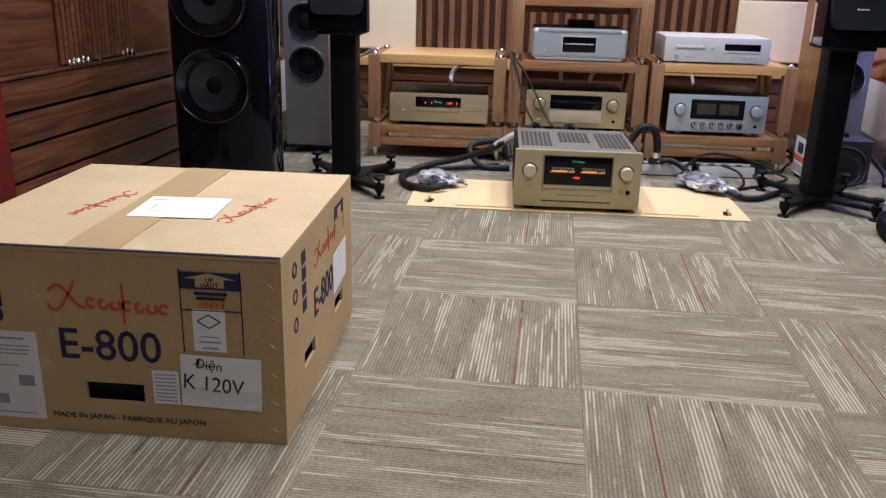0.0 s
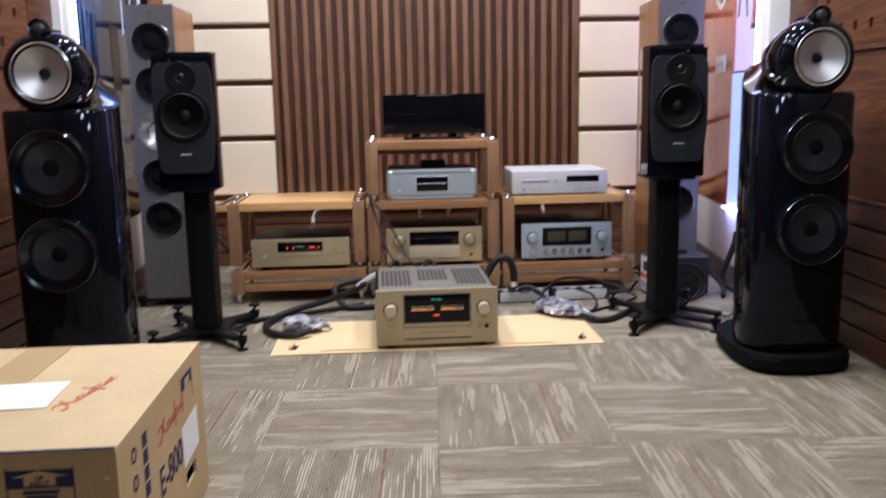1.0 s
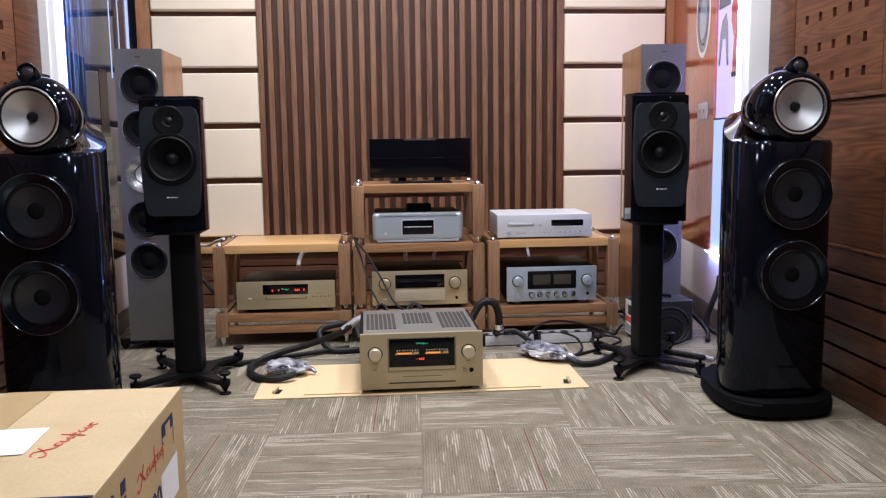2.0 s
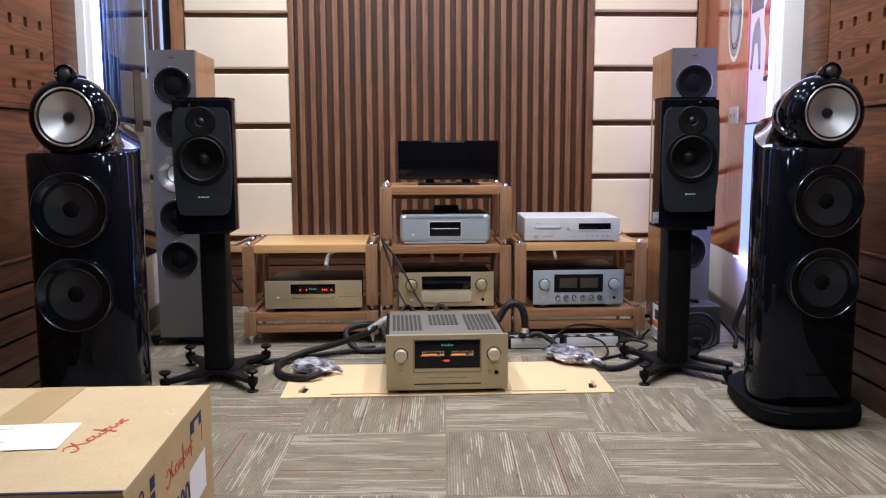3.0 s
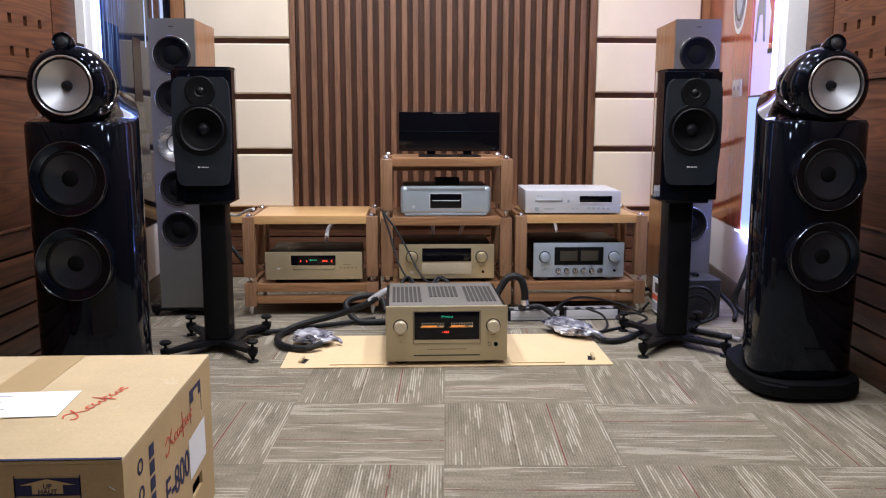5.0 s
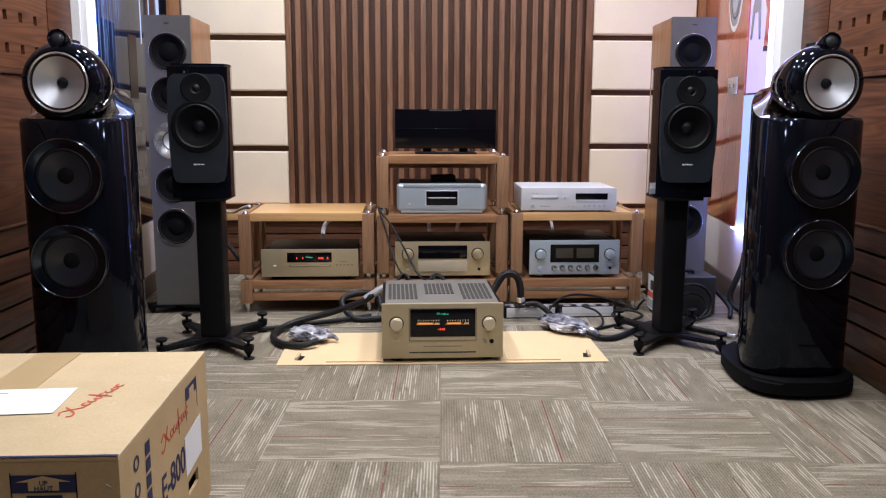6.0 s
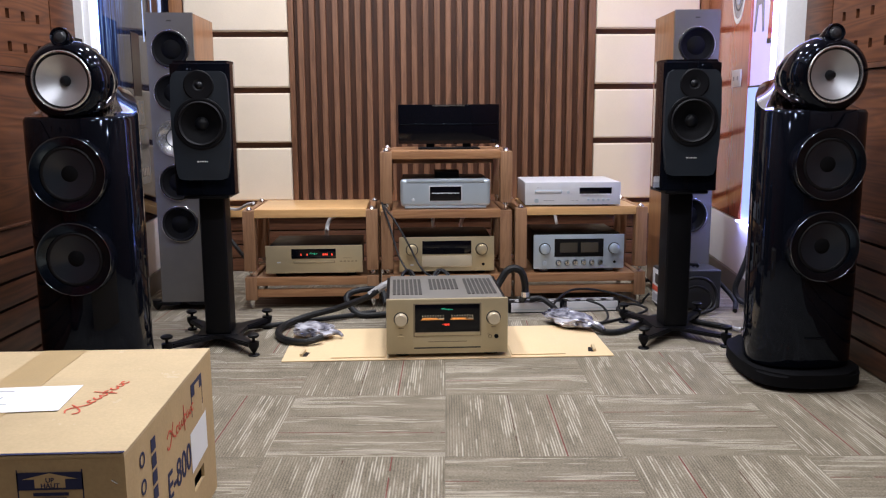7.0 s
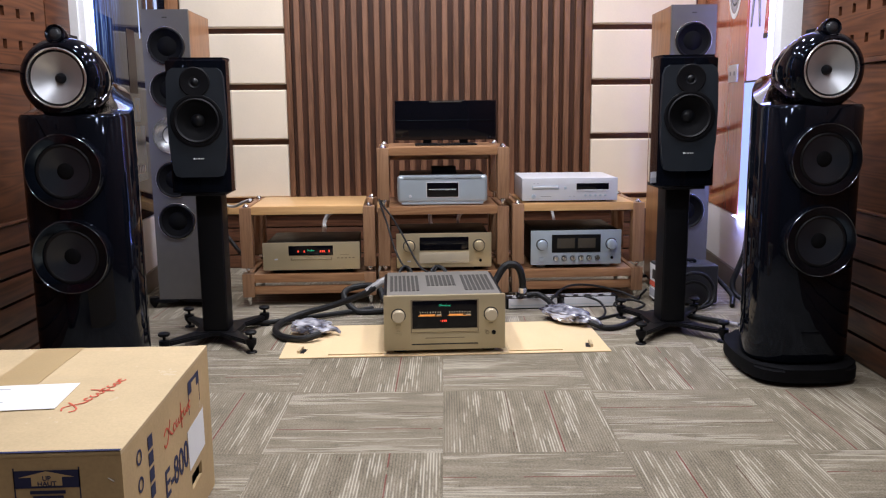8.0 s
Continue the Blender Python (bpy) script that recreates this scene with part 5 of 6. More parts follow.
    part("symbol", lathe([(0.012, 0), (0.018, 0), (0.018, 0.0005), (0.012, 0.0005)], 24), INK_BLUE, front, "", fr(-1.178, 0.234, 0.0009))
    # staples up the corner
    for k in range(6):
        part("staple", box(-0.006, 0.006, -0.0012, 0.0012, 0, 0.0012), CHROME, front, "", fr(-0.662, 0.03 + 0.057 * k, 0.0006) @ Matrix.Rotation(radians(-35), 4, "Z"))
    # end side printing: local x runs along +y
    END = Matrix.Translation((w, 0, 0)) @ Matrix(((0, 0, 1, 0), (1, 0, 0, 0), (0, 1, 0, 0), (0, 0, 0, 1)))

    def en(y, z, dx=0.0008):
        return END @ Matrix.Translation((y - y0, z, dx))
    script_mark(side, en(-1.350, 0.288) @ Matrix.Rotation(radians(4), 4, "Z"), 0.215, 0.062, INK_RED)
    lettering("E-800", 0.085, INK_BLUE, side, en(-1.378, 0.185), "lettering", 0.0010, 0.93)
    for z in (0.318, 0.285, 0.252, 0.219):
        part("print", box(-0.014, 0.014, -0.013, 0.013, 0, 0.0005), INK_BLUE, side, "", en(-1.545, z))
    for z in (0.315, 0.262, 0.205):
        part("symbol", lathe([(0.010, 0), (0.015, 0), (0.015, 0.0005), (0.010, 0.0005)], 20), INK_BLUE, side, "", en(-1.612, z))
    part("print", box(-0.048, 0.048, -0.015, 0.015, 0, 0.0005), INK_BLUE, side, "", en(-1.212, 0.322))
    for yy in (-1.260, -1.164):
        part("print", box(-0.001, 0.001, -0.03, 0.03, 0, 0.0005), INK_BLUE, side, "", en(yy, 0.292))
    part("arrow", box(-0.020, 0.020, -0.013, 0.008, 0.0006, 0.001), CARD_SIDE, side, "", en(-1.212, 0.320))
    part("label", box(-0.072, 0.072, -0.047, 0.047, 0, 0.0006), PAPER, side, "white paper label with a loose edge", en(-1.212, 0.186) @ Matrix.Rotation(radians(2), 4, "Z"))
    return t


def clear_film():
    m, nt, bs = nodes_of("clear_adhesive_tape")
    bs.inputs["Base Color"].default_value = (0.9, 0.9, 0.92, 1)
    bs.inputs["Roughness"].default_value = 0.08
    bs.inputs["Alpha"].default_value = 0.14
    return m


carton()

# ---- flattened cardboard under the amplifier ----
sheet = thing("cardboard_sheet", pose(0.006, 0, 0.0), "flattened pale cardboard under the amplifier", "cardboard")
part("base_layer", box(-0.640, 0.640, -0.008, 0.455, 0.001, 0.005, 0.001), CARD_LIGHT, sheet)
for a, b, c, d2 in ((-0.455, -0.245, 0.016, 0.425), (0.245, 0.455, 0.016, 0.425)):
    part("upper_layer", box(a, b, c, d2, 0.0055, 0.0095, 0.001), CARD_LIGHT, sheet)
part("centre_layer", box(-0.240, 0.240, -0.004, 0.44, 0.0052, 0.0066), CARD, sheet)
for x, s in ((-0.560, 1), (0.565, -1)):
    part("slot", prism([(x - 0.014, 0.05), (x + 0.008, 0.045), (x + 0.018, 0.10), (x - 0.002, 0.11)], 0.0052, 0.0056), RUBBER, sheet, "dark hand slot")
    part("tab", prism([(x - s * 0.012 - 0.006, 0.05), (x - s * 0.012 + 0.004, 0.048), (x - s * 0.012 + 0.012, 0.115), (x - s * 0.012, 0.12)], 0.0056, 0.016), CARD, sheet)


# ---- cables, strips and small things on the floor ----
def cable(name, pts, r, label, mat=None, sides=10):
    o = part(name, tube(pts, r, sides), mat or CABLE, None)
    return tagged(o, label, "cable")


def bag(x, y, rz, lx, ly, lz, seed, label):
    """A crumpled clear-silver plastic wrapping round a plug."""
    bm = bmesh.new()
    bmesh.ops.create_icosphere(bm, subdivisions=4, radius=1)
    for v in bm.verts:
        n = v.co.copy()
        k = 1 + 0.22 * noise.noise(n * 2.1 + Vector((seed, 0, 0))) + 0.30 * abs(noise.noise(n * 4.3 + Vector((0, seed, 0)))) - 0.16 * abs(noise.noise(n * 9.0 + Vector((0, 0, seed))))
        v.co = Vector((n.x * lx * k, n.y * ly * k, max(-0.98, n.z * k) * lz + lz))
    t = thing("plastic_bag", pose(x, y, 0.006, 0, 0, rz), label, "plastic bag")
    part("wrapping", bm, BAG, t)
    part("twist", tube([(lx * 0.85, 0, lz), (lx * 1.25, 0.01, lz * 0.9), (lx * 1.55, 0.0, lz * 0.6)], 0.012, 10, 6, (1.2, 0.5)), BAG, t)
    return t


def bag_material():
    m, nt, bs = nodes_of("crumpled_plastic_film")
    co = coords(nt)
    n = node(nt, "ShaderNodeTexNoise", Scale=16.0, Detail=2.0)
    v = node(nt, "ShaderNodeTexVoronoi", Scale=24.0)
    nt.links.new(co, n.inputs["Vector"])
    nt.links.new(co, v.inputs["Vector"])
    nt.links.new(ramp(nt, n.outputs[0], [(0.38, (0.05, 0.05, 0.08)), (0.5, (0.26, 0.26, 0.31)), (0.62, (0.66, 0.66, 0.72))]), bs.inputs["Base Color"])
    bs.inputs["Roughness"].default_value = 0.18
    bs.inputs["Metallic"].default_value = 0.3
    bump(nt, bs, v.outputs[0], 0.5, 0.006)
    return m


BAG = bag_material()
bag(-0.545, 0.330, -25, 0.088, 0.070, 0.030, 1.7, "crumpled silver plastic wrapping round a cable plug")
bag(0.560, 0.440, -52, 0.125, 0.062, 0.034, 5.2, "crumpled silver plastic bag on the cardboard edge")

cable("power_cable", [(-0.17, 0.492, 0.09), (-0.150, 0.60, 0.16), (-0.205, 0.545, 0.196), (-0.268, 0.52, 0.172), (-0.326, 0.507, 0.135), (-0.468, 0.545, 0.075), (-0.606, 0.545, 0.040), (-0.683, 0.483, 0.022), (-0.700, 0.36, 0.018), (-0.650, 0.245, 0.018), (-0.564, 0.198, 0.022), (-0.498, 0.225, 0.034)], 0.0140, "thick black power cable looping over the carpet")
cable("cable_sleeve", [(-0.200, 0.549, 0.1975), (-0.235, 0.532, 0.188), (-0.268, 0.52, 0.172), (-0.318, 0.509, 0.141)], 0.0165, "grey braided sleeve on the power cable", CABLE_GREY)
cable("power_cable", [(-0.98, 0.35, 0.016), (-0.86, 0.465, 0.016), (-0.74, 0.50, 0.016), (-0.64, 0.54, 0.016), (-0.52, 0.60, 0.016), (-0.40, 0.66, 0.016), (-0.30, 0.70, 0.02)], 0.011, "black cable lying along the carpet")
cable("power_cable", [(-0.25, 0.66, 0.016), (-0.37, 0.66, 0.016), (-0.43, 0.70, 0.07), (-0.42, 0.74, 0.10), (-0.34, 0.76, 0.115), (-0.27, 0.73, 0.11), (-0.25, 0.69, 0.06)], 0.0145, "thick black cable coiled before the rack")
cable("power_cable", [(0.205, 0.485, 0.09), (0.225, 0.55, 0.11), (0.262, 0.59, 0.165), (0.300, 0.60, 0.222), (0.336, 0.60, 0.236), (0.368, 0.60, 0.218), (0.384, 0.60, 0.165), (0.387, 0.62, 0.11), (0.388, 0.68, 0.078), (0.39, 0.735, 0.058)], 0.0165, "thick black cable arching into the power strip")
cable("plug_collar", [(0.386, 0.603, 0.128), (0.387, 0.606, 0.104)], 0.020, "silver collar on a thick black plug", CHROME)
cable("power_cable", [(0.42, 0.69, 0.07), (0.47, 0.68, 0.075), (0.505, 0.63, 0.06), (0.52, 0.57, 0.05)], 0.013, "black cable entering the plastic bag")
cable("power_cable", [(0.635, 0.345, 0.03), (0.68, 0.300, 0.017), (0.74, 0.300, 0.014), (0.82, 0.37, 0.014), (0.90, 0.46, 0.014), (0.97, 0.54, 0.014), (1.06, 0.52, 0.014), (1.15, 0.42, 0.014), (1.24, 0.33, 0.014)], 0.012, "black cable running under the speaker stand")
cable("cable_tail", [(1.19, 0.385, 0.014), (1.225, 0.345, 0.014), (1.27, 0.295, 0.014)], 0.0095, "white wrapped cable end on the carpet", BAG)
cable("thin_cable", [(0.52, 0.62, 0.06), (0.575, 0.70, 0.085), (0.66, 0.80, 0.09), (0.78, 0.84, 0.075), (0.90, 0.80, 0.05), (0.96, 0.74, 0.03), (0.965, 0.70, 0.06), (0.985, 0.685, 0.09)], 0.0055, "thin black cable curving over the power strip")
cable("thin_cable", [(0.585, 0.68, 0.05), (0.58, 0.56, 0.03), (0.62, 0.48, 0.016), (0.70, 0.46, 0.010), (0.755, 0.54, 0.02), (0.745, 0.62, 0.05), (0.69, 0.69, 0.062)], 0.0055, "thin black cable in a loop")
cable("thin_cable", [(0.70, 0.46, 0.008), (0.80, 0.53, 0.008), (0.90, 0.60, 0.010), (0.97, 0.66, 0.02), (0.93, 0.72, 0.03), (0.86, 0.70, 0.03), (0.83, 0.66, 0.02), (0.90, 0.62, 0.012)], 0.006, "thin black cable in a loop")
cable("interconnect", [(-0.262, 0.92, 0.530), (-0.264, 0.838, 0.506), (-0.230, 0.79, 0.410), (-0.196, 0.72, 0.300), (-0.163, 0.66, 0.239), (-0.135, 0.60, 0.212), (-0.125, 0.52, 0.17), (-0.125, 0.49, 0.15)], 0.0046, "thin black interconnect cable hanging from the rack", None, 8)
cable("interconnect", [(-0.250, 0.92, 0.520), (-0.254, 0.838, 0.495), (-0.203, 0.80, 0.429), (-0.146, 0.75, 0.334), (-0.105, 0.70, 0.257), (-0.070, 0.64, 0.215), (-0.026, 0.59, 0.206), (0.001, 0.60, 0.228), (0.028, 0.56, 0.214), (0.035, 0.49, 0.16)], 0.0046, "thin black interconnect cable hanging from the rack", None, 8)
cable("interconnect", [(-0.185, 0.49, 0.15), (-0.173, 0.58, 0.212), (-0.147, 0.62, 0.230), (-0.120, 0.57, 0.214), (-0.11, 0.49, 0.16)], 0.007, "black interconnect cable bent behind the amplifier")
cable("interconnect", [(-0.05, 0.49, 0.15), (-0.03, 0.58, 0.212), (0.00, 0.62, 0.230), (0.035, 0.57, 0.214), (0.05, 0.49, 0.16)], 0.007, "black interconnect cable bent behind the amplifier")
cable("interconnect", [(-0.565, 1.23, 0.27), (-0.572, 1.31, 0.33), (-0.555, 1.33, 0.375), (-0.51, 1.33, 0.40), (-0.45, 1.36, 0.395)], 0.011, "pale grey cable rising behind the disc player", WHITE_PLASTIC)
cable("interconnect", [(0.00, 1.24, 0.30), (-0.01, 1.31, 0.36), (0.0, 1.33, 0.405), (0.01, 1.36, 0.43)], 0.010, "pale cable rising behind the amplifier", WHITE_PLASTIC)
cable("interconnect", [(0.13, 1.24, 0.30), (0.145, 1.31, 0.365), (0.175, 1.33, 0.40), (0.20, 1.36, 0.42)], 0.010, "pale cable rising behind the amplifier", WHITE_PLASTIC)
cable("interconnect", [(0.655, 1.245, 0.30), (0.65, 1.31, 0.37), (0.642, 1.33, 0.41), (0.635, 1.36, 0.43)], 0.008, "white cable rising behind the silver amplifier", WHITE_PLASTIC)
cable("interconnect", [(-1.22, 1.84, 0.385), (-1.12, 1.70, 0.389), (-1.02, 1.45, 0.44), (-0.95, 1.29, 0.47)], 0.008, "white cable lying on the back ledge", WHITE_PLASTIC)
cable("interconnect", [(-1.12, 1.36, 0.30), (-1.05, 1.29, 0.235), (-0.98, 1.20, 0.185), (-0.92, 1.13, 0.176)], 0.009, "black braided cable beside the rack")
cable("interconnect", [(-1.13, 1.34, 0.33), (-1.06, 1.28, 0.26), (-0.99, 1.20, 0.20), (-0.93, 1.12, 0.182)], 0.010, "black braided cable beside the rack")
cable("wall_cable", [(1.500, 0.80, 0.29), (1.492, 0.80, 0.23), (1.462, 0.80, 0.145), (1.442, 0.80, 0.085), (1.447, 0.78, 0.040), (1.475, 0.74, 0.018), (1.50, 0.70, 0.016)], 0.014, "thick black cable dropping beside the wall")
cable("wall_cable", [(1.22, 0.78, 0.19), (1.30, 0.80, 0.165), (1.37, 0.78, 0.10), (1.41, 0.72, 0.04), (1.38, 0.64, 0.011)], 0.011, "black cable leading from the transformer")
cable("wall_cable", [(1.09, 0.675, 0.06), (1.12, 0.665, 0.125), (1.18, 0.66, 0.165), (1.25, 0.655, 0.155), (1.29, 0.65, 0.10), (1.275, 0.62, 0.035), (1.20, 0.60, 0.010), (1.12, 0.60, 0.008)], 0.008, "thin black cable in a loop before the transformer")
cable("wall_cable", [(1.09, 0.675, 0.05), (1.13, 0.668, 0.095), (1.20, 0.66, 0.125), (1.255, 0.655, 0.10), (1.265, 0.63, 0.05), (1.22, 0.61, 0.010)], 0.007, "thin black cable in a loop before the transformer")


def power_strip(x0, x1, y, label):
    t = thing("power_strip", pose((x0 + x1) / 2, y, 0, 0, 0, 1.2), label, "power strip", "power strips")
    w = x1 - x0
    part("body", box(-w / 2, w / 2, 0.003, 0.070, 0.004, 0.050, 0.004), SATIN_BLACK, t, "black socket housing")
    part("front_rail", box(-w / 2, w / 2, -0.002, 0.0025, 0.006, 0.051, 0.0015), SILVER_PALE, t, "silver aluminium rail")
    part("back_rail", box(-w / 2, w / 2, 0.0705, 0.075, 0.006, 0.051, 0.0015), SILVER_PALE, t, "silver aluminium rail")
    part("base", box(-w / 2 + 0.004, w / 2 - 0.004, 0.004, 0.069, 0.0, 0.006), RUBBER, t)
    for sx in (-1, 1):
        part("end_cap", box(min(sx * w / 2, sx * (w / 2 + 0.012)), max(sx * w / 2, sx * (w / 2 + 0.012)), -0.003, 0.076, 0.002, 0.053, 0.003), SATIN_BLACK, t)
    n = max(2, int(w / 0.06))
    for k in range(n):
        xc = -w / 2 + (k + 0.5) * w / n
        part("socket", lathe([(0, -0.002), (0.017, -0.002), (0.019, 0.002), (0, 0.0021)], 20, "Z", Matrix.Translation((xc, 0.037, 0.050))), CABLE_GREY, t)
    part("stripe", box(-w / 2 + 0.01, w / 2 - 0.01, -0.0030, -0.0021, 0.018, 0.021), SILVER, t)


power_strip(0.335, 0.565, 0.700, "silver power strip with black plugs")
power_strip(0.60, 0.845, 0.712, "silver power strip behind the plastic bag")


def transformer():
    t = thing("transformer", pose(1.190, 0.695, 0, 0, 0, 0), "dark grey step-down transformer with a white and red label", "transformer")
    part("body", box(-0.142, 0.140, 0, 0.155, 0.010, 0.195, 0.010, 3), plain("dark_grey_enamel", (0.022, 0.023, 0.028), 0.5, 0.0, 0.1, 20, 0.1), t)
    part("handle", tube([(-0.05, 0.08, 0.193), (-0.045, 0.08, 0.208), (0.045, 0.08, 0.208), (0.05, 0.08, 0.193)], 0.008, 8), SATIN_BLACK, t)
    for sx in (-1, 1):
        for yy in (0.03, 0.13):
            part("foot", lathe([(0, 0), (0.012, 0), (0.012, 0.012), (0, 0.012)], 14, "Z", Matrix.Translation((sx * 0.12, yy, 0))), RUBBER, t)
    f = part("side_label", box(-0.144, -0.142, 0.012, 0.145, 0.022, 0.186), WHITE_PLASTIC, t, "white printed face plate")
    part("red_band", box(-0.145, -0.144, 0.012, 0.145, 0.080, 0.106), INK_RED, f)
    part("socket_block", box(-0.148, -0.144, 0.035, 0.095, 0.120, 0.165, 0.001), SLOT_DARK, f)
    part("print", box(-0.145, -0.144, 0.020, 0.137, 0.030, 0.068), INK_FAINT, f)


transformer()

# white slip and clip behind the disc-player rack, on the ledge
slip = thing("paper_slip", pose(-0.635, 1.83, 0.3785, 0, 0, 3), "white leaflet lying on the back ledge", "paper")
part("sheet", box(-0.11, 0.11, -0.02, 0.12, 0, 0.006, 0.001), PAPER, slip)
part("binding", box(-0.14, 0.13, 0.10, 0.125, 0.0, 0.012, 0.003), SATIN_BLACK, slip)

# tall dark red cabinet standing by the side wall behind the carton
red = thing("tall_cabinet", pose(-1.545, -1.02, 0, 0, 0, -3), "tall dark red lacquered cabinet against the plank wall", "cabinet")
part("body", box(-0.045, 0.0, -0.55, 0.02, 0.03, 1.05, 0.012, 3), RED_LACQUER, red)
part("base", box(-0.042, -0.003, -0.54, 0.01, 0.0, 0.03, 0.003), SATIN_BLACK, red)


# ---- lit recess panels ----
PRINT_MAROON = plain("dark_maroon_print", (0.022, 0.006, 0.008), 0.3, 0, 0.3, 12, 0, 0, 0.1)
PRINT_SLATE = plain("slate_print", (0.10, 0.12, 0.17), 0.2, 0, 0.6, 12, 0)
# dark blue glossy print and light strip in one recess
strip = part("light_strip", boxL(0.0, 0.012, 0.066, 0.076, 0.39, CEILING - 0.03, 0.002), LED_BLUE, None, "", ML)
tagged(strip, "blue-white vertical light strip beside the pillar", "light strip")
poster = thing("wall_print", ML, "dark blue glossy printed panel in the lit recess", "wall print")
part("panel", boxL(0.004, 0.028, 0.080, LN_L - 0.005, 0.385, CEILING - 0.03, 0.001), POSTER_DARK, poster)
for ya, yb, za, zb, mat in ((0.56, 0.70, 1.02, 1.33, PRINT_MAROON), (0.24, 0.72, 0.88, 1.0, PRINT_SLATE), (0.60, 0.78, 0.58, 0.86, PRINT_SLATE)):
    part("printed_shape", boxL(0.0022, 0.0036, ya, yb, za, zb), mat, poster)
for k in range(5):
    part("printed_shape", boxL(0.0012, 0.0021, 0.60 + 0.03 * k, 0.615 + 0.03 * k, 0.62, 0.66), PAPER_GREY, poster)

# upright glints on the glossy print, put in as thin glowing strips
GLINT_STRIPE = glow("painted_print_glint", (0.52, 0.64, 1.0), 0.75)
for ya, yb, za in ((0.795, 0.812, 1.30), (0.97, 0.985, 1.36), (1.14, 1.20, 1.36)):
    part("lit_stripe", boxL(0.0022, 0.0036, ya, yb, za, CEILING - 0.04), GLINT_STRIPE, poster, "pale blue glowing strip painted as a glint on the print")

strip = part("light_strip", boxR(-0.014, 0.009, 0.092, 0.106, 0.39, CEILING - 0.03, 0.002), LED_BRIGHT, None, "", MR)
tagged(strip, "blue-white vertical light strip beside the pillar", "light strip")
PRINT_LILAC = glow("lit_lilac_print", (0.66, 0.56, 1.0), 0.92)
PRINT_RED = plain("print_red", (0.48, 0.06, 0.08), 0.15, 0, 0.15, 12, 0, 0.6)
PRINT_GREY = plain("print_grey", (0.14, 0.17, 0.25), 0.2, 0, 0.3, 12, 0, 0.6)
PRINT_WOOD = wood("print_orange_wood", (0.30, 0.062, 0.026), (0.48, 0.125, 0.055), 2, 0.12, 8.0, 1.0, 0.8)
strip = part("light_strip", boxR(-0.022, 0.0015, 0.112, 0.520, 0.3805, 0.3842, 0.0008), LED_SPILL, None, "", MR)
tagged(strip, "blue-white light strip under the lit print", "light strip")
lit = thing("wall_print", MR, "lit glossy print of a wooden speaker in the recess", "wall print")
part("panel", boxR(0.010, 0.028, 0.045, 0.505, 0.385, CEILING - 0.03, 0.001), PRINT_LILAC, lit, "back-lit lilac panel")
part("light_panel", boxR(0.004, 0.009, 0.05, 0.520, 0.385, 1.045, 0.001), LIGHTBOX, lit, "back-lit blue-white panel")
part("printed_cabinet", boxR(0.000, 0.028, 0.51, LN_R - 0.005, 0.385, CEILING - 0.03, 0.001), PRINT_WOOD, lit, "printed orange wood cabinet")


def oval(cy, cz, ry, rz, d0, d1, hole=0.0, segs=40):
    """A flat oval on the print, in local yz."""
    bm = bmesh.new()
    ring = lambda k, d: [bm.verts.new((d, cy + ry * k * math.cos(2 * math.pi * i / segs), cz + rz * k * math.sin(2 * math.pi * i / segs))) for i in range(segs)]
    a, b = ring(1, d0), ring(1, d1)
    for i in range(segs):
        bm.faces.new((a[i], a[(i + 1) % segs], b[(i + 1) % segs], b[i]))
    if hole:
        c = ring(hole, d0)
        for i in range(segs):
            bm.faces.new((a[i], a[(i + 1) % segs], c[(i + 1) % segs], c[i]))
    else:
        bm.faces.new(a)
    return bm


part("printed_ring", oval(0.745, 1.60, 0.135, 0.225, -0.0022, 0.001, 0.88), WHITE_PLASTIC, lit)
part("printed_driver", oval(0.745, 1.60, 0.116, 0.196, -0.0012, 0.001), PRINT_GREY, lit)
part("printed_ring", oval(0.745, 1.60, 0.095, 0.16, -0.0020, 0.001, 0.95), SLOT_DARK, lit)
part("printed_cone", oval(0.745, 1.57, 0.062, 0.10, -0.0028, 0.001), plain("print_pale_blue", (0.30, 0.36, 0.48), 0.2, 0, 0.3, 12, 0, 0.6), lit)
for pts in ([(0.048, 1.245), (0.252, 1.25), (0.240, 1.415), (0.287, 1.495), (0.287, 1.575), (0.228, 1.645), (0.145, 1.64), (0.070, 1.545), (0.048, 1.40)],):
    part("printed_outline", plate(pts, [], 0.0, 0.002), WHITE_PLASTIC, lit, "", Matrix.Translation((0.0078, 0, 0)) @ Matrix.Rotation(radians(90), 4, "Z") @ Matrix.Diagonal((1, -1, 1, 1)))
for pts, mat in (
        ([(0.05, 1.255), (0.24, 1.26), (0.225, 1.42), (0.27, 1.50), (0.27, 1.57), (0.22, 1.625), (0.15, 1.62), (0.08, 1.53), (0.05, 1.40)], PRINT_RED),
        ([(0.05, 1.235), (0.25, 1.24), (0.25, 1.262), (0.05, 1.257)], SLOT_DARK),
        ([(0.31, 1.30), (0.33, 1.30), (0.36, 1.43), (0.42, 1.43), (0.45, 1.31), (0.47, 1.31), (0.45, 1.46), (0.42, 1.52), (0.36, 1.55), (0.33, 1.48)], PRINT_GREY),
        ([(0.30, 1.58), (0.48, 1.58), (0.48, 1.75), (0.30, 1.72)], PRINT_SLATE)):
    part("printed_shape", plate([(y, z) for y, z in pts], [], 0.0, 0.003), mat, lit, "", Matrix.Translation((0.0065, 0, 0)) @ Matrix.Rotation(radians(90), 4, "Z") @ Matrix.Diagonal((1, -1, 1, 1)))
part("printed_edge", boxR(0.002, 0.0098, 0.05, 0.509, 1.046, 1.054), SLOT_DARK, lit)

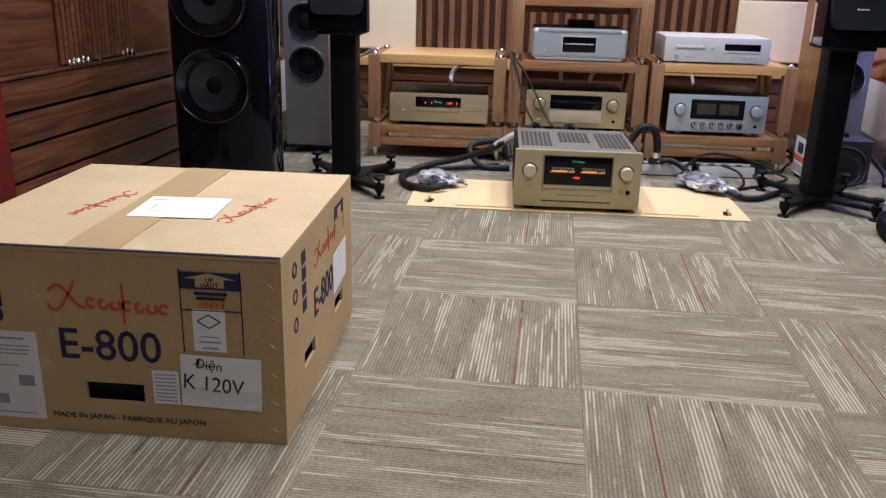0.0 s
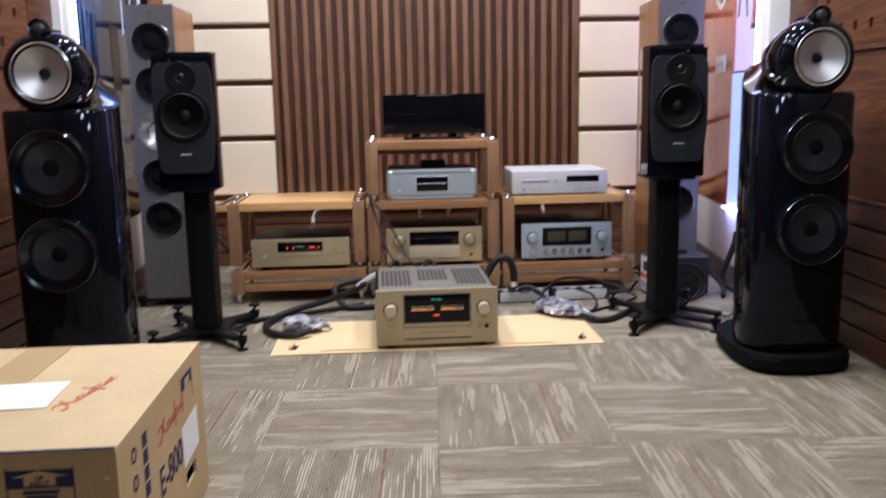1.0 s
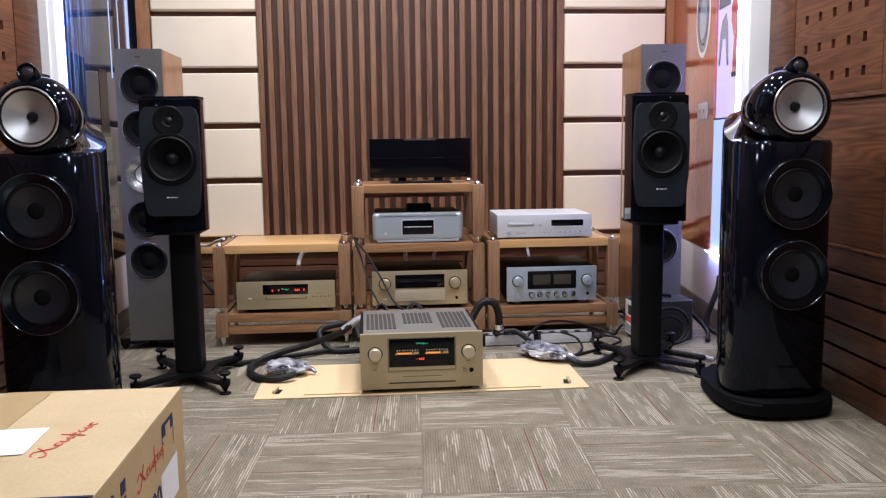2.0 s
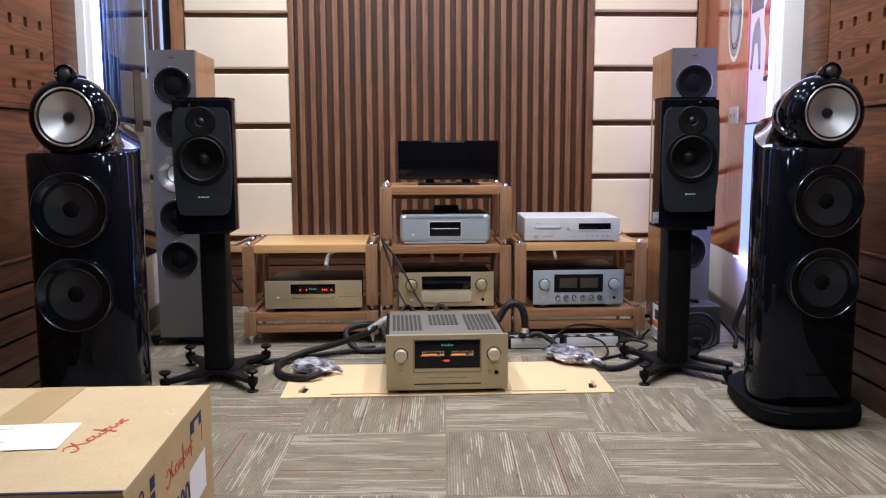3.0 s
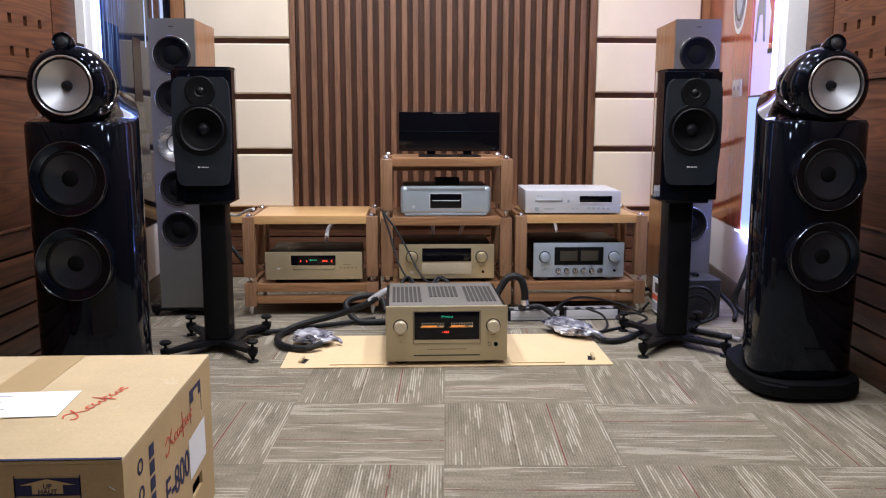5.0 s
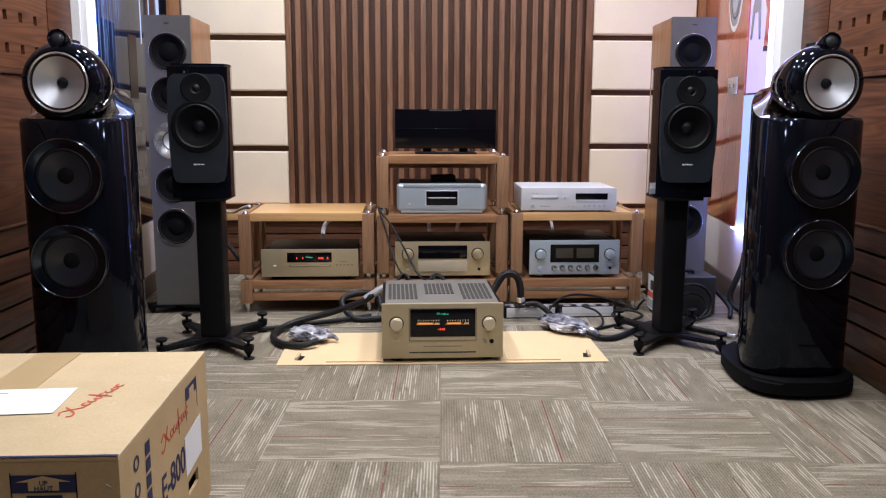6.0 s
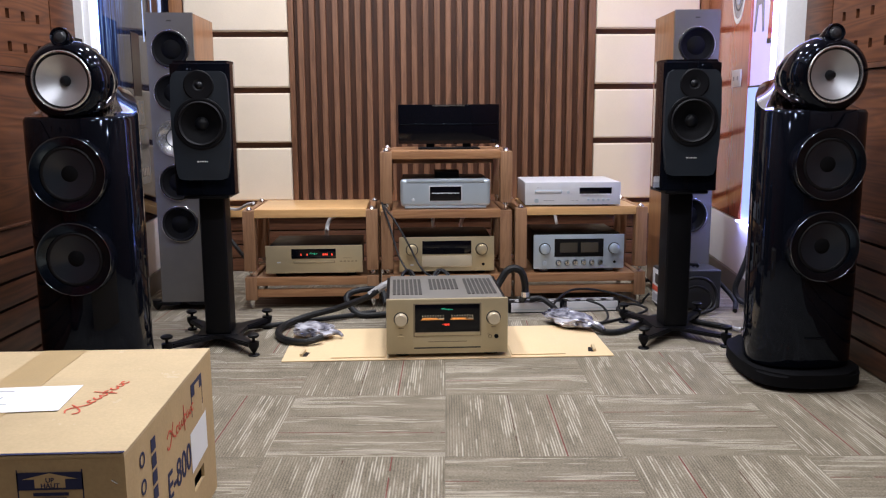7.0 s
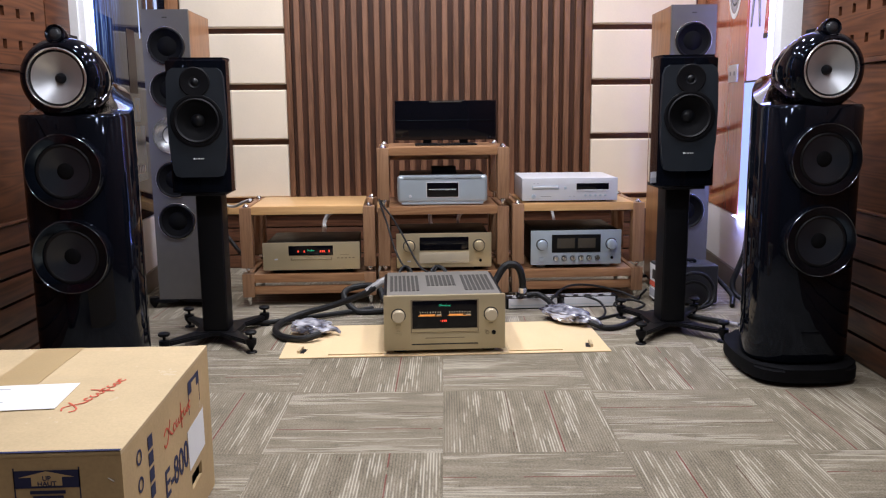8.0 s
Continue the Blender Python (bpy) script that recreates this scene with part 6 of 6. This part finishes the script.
socket_m = MR @ Matrix.Translation((-0.001, 0.70, 1.098))
plate = thing("wall_socket", socket_m, "white double wall socket plate", "socket")
part("plate", box(-0.008, 0.0, -0.085, 0.085, -0.044, 0.044, 0.003), WHITE_PLASTIC, plate)
for yy in (-0.036, 0.036):
    part("outlet", box(-0.0095, -0.008, yy - 0.010, yy + 0.010, -0.010, 0.010, 0.0005), INK_FAINT, plate)


# ---- ceiling downlights ----
lens_mesh = finish(lathe([(0, 0), (0.05, 0.0), (0.05, 0.004)], 20), "lens", LAMP_GLOW)
rim_mesh = finish(lathe([(0.052, 0.004), (0.053, -0.004), (0.066, -0.004), (0.068, 0.006)], 20), "rim", WHITE_PLASTIC)
for lx, ly in DOWNLIGHTS:
    dl = thing("downlight", pose(lx, ly, CEILING - 0.012), "round recessed ceiling downlight, switched on", "ceiling light", "ceiling downlights")
    share("lens", lens_mesh, dl, Matrix.Translation((0, 0, 0.004)))
    share("rim", rim_mesh, dl, Matrix.Translation((0, 0, 0.003)))


# ribbed insert and metal studs on the ledge of one side wall
ins = thing("ribbed_insert", LEFT, "dark ribbed wooden insert in the clad wall", "wall panel")
for k in range(17):
    part("rib", box(-0.008, 0.002, -1.14 + 0.026 * k, -1.14 + 0.026 * k + 0.019, 0.556, 1.082, 0.003, 1), WALL_WOOD, ins)
for k, (yy, hh) in enumerate(((-1.10, 0.018), (-1.075, 0.022), (-1.05, 0.018), (-1.025, 0.024), (-1.0, 0.018), (-0.93, 0.045), (-0.78, 0.020), (-0.75, 0.024), (-0.72, 0.020))):
    s = part("metal_spike", lathe([(0, 0), (0.011, 0), (0.011, 0.006), (0.004, hh), (0, hh)], 12, "Z"), CHROME, None, "", LEFT @ Matrix.Translation((0.0008, yy, 0.5515)))
    tagged(s, "small polished metal spike on the wall ledge", "spike", "spikes on the ledge")


# ---- carpet tiles ----
TILE = 0.5
GRID = pose(-0.028, -0.408, 0, 0, 0, -2.9)
tile_mesh = finish(box(-TILE / 2 + 0.0003, TILE / 2 - 0.0003, -TILE / 2 + 0.0003, TILE / 2 - 0.0003, -0.007, 0.0, 0.0006, 1), "carpet_tile", CARPET)
for i in range(-6, 7):
    for j in range(-10, 6):
        turn = 90 if (i + j) % 2 == 0 else 0
        m = GRID @ Matrix.Translation(((i + 0.5) * TILE, (j + 0.5) * TILE, 0)) @ Matrix.Rotation(radians(turn + (180 if (i * 7 + j * 3) % 5 < 2 else 0)), 4, "Z")
        px, py = m.translation.x, m.translation.y
        if abs(px) < 2.1 and -4.82 < py < 2.2:
            share("carpet_tile", tile_mesh, floor, m)
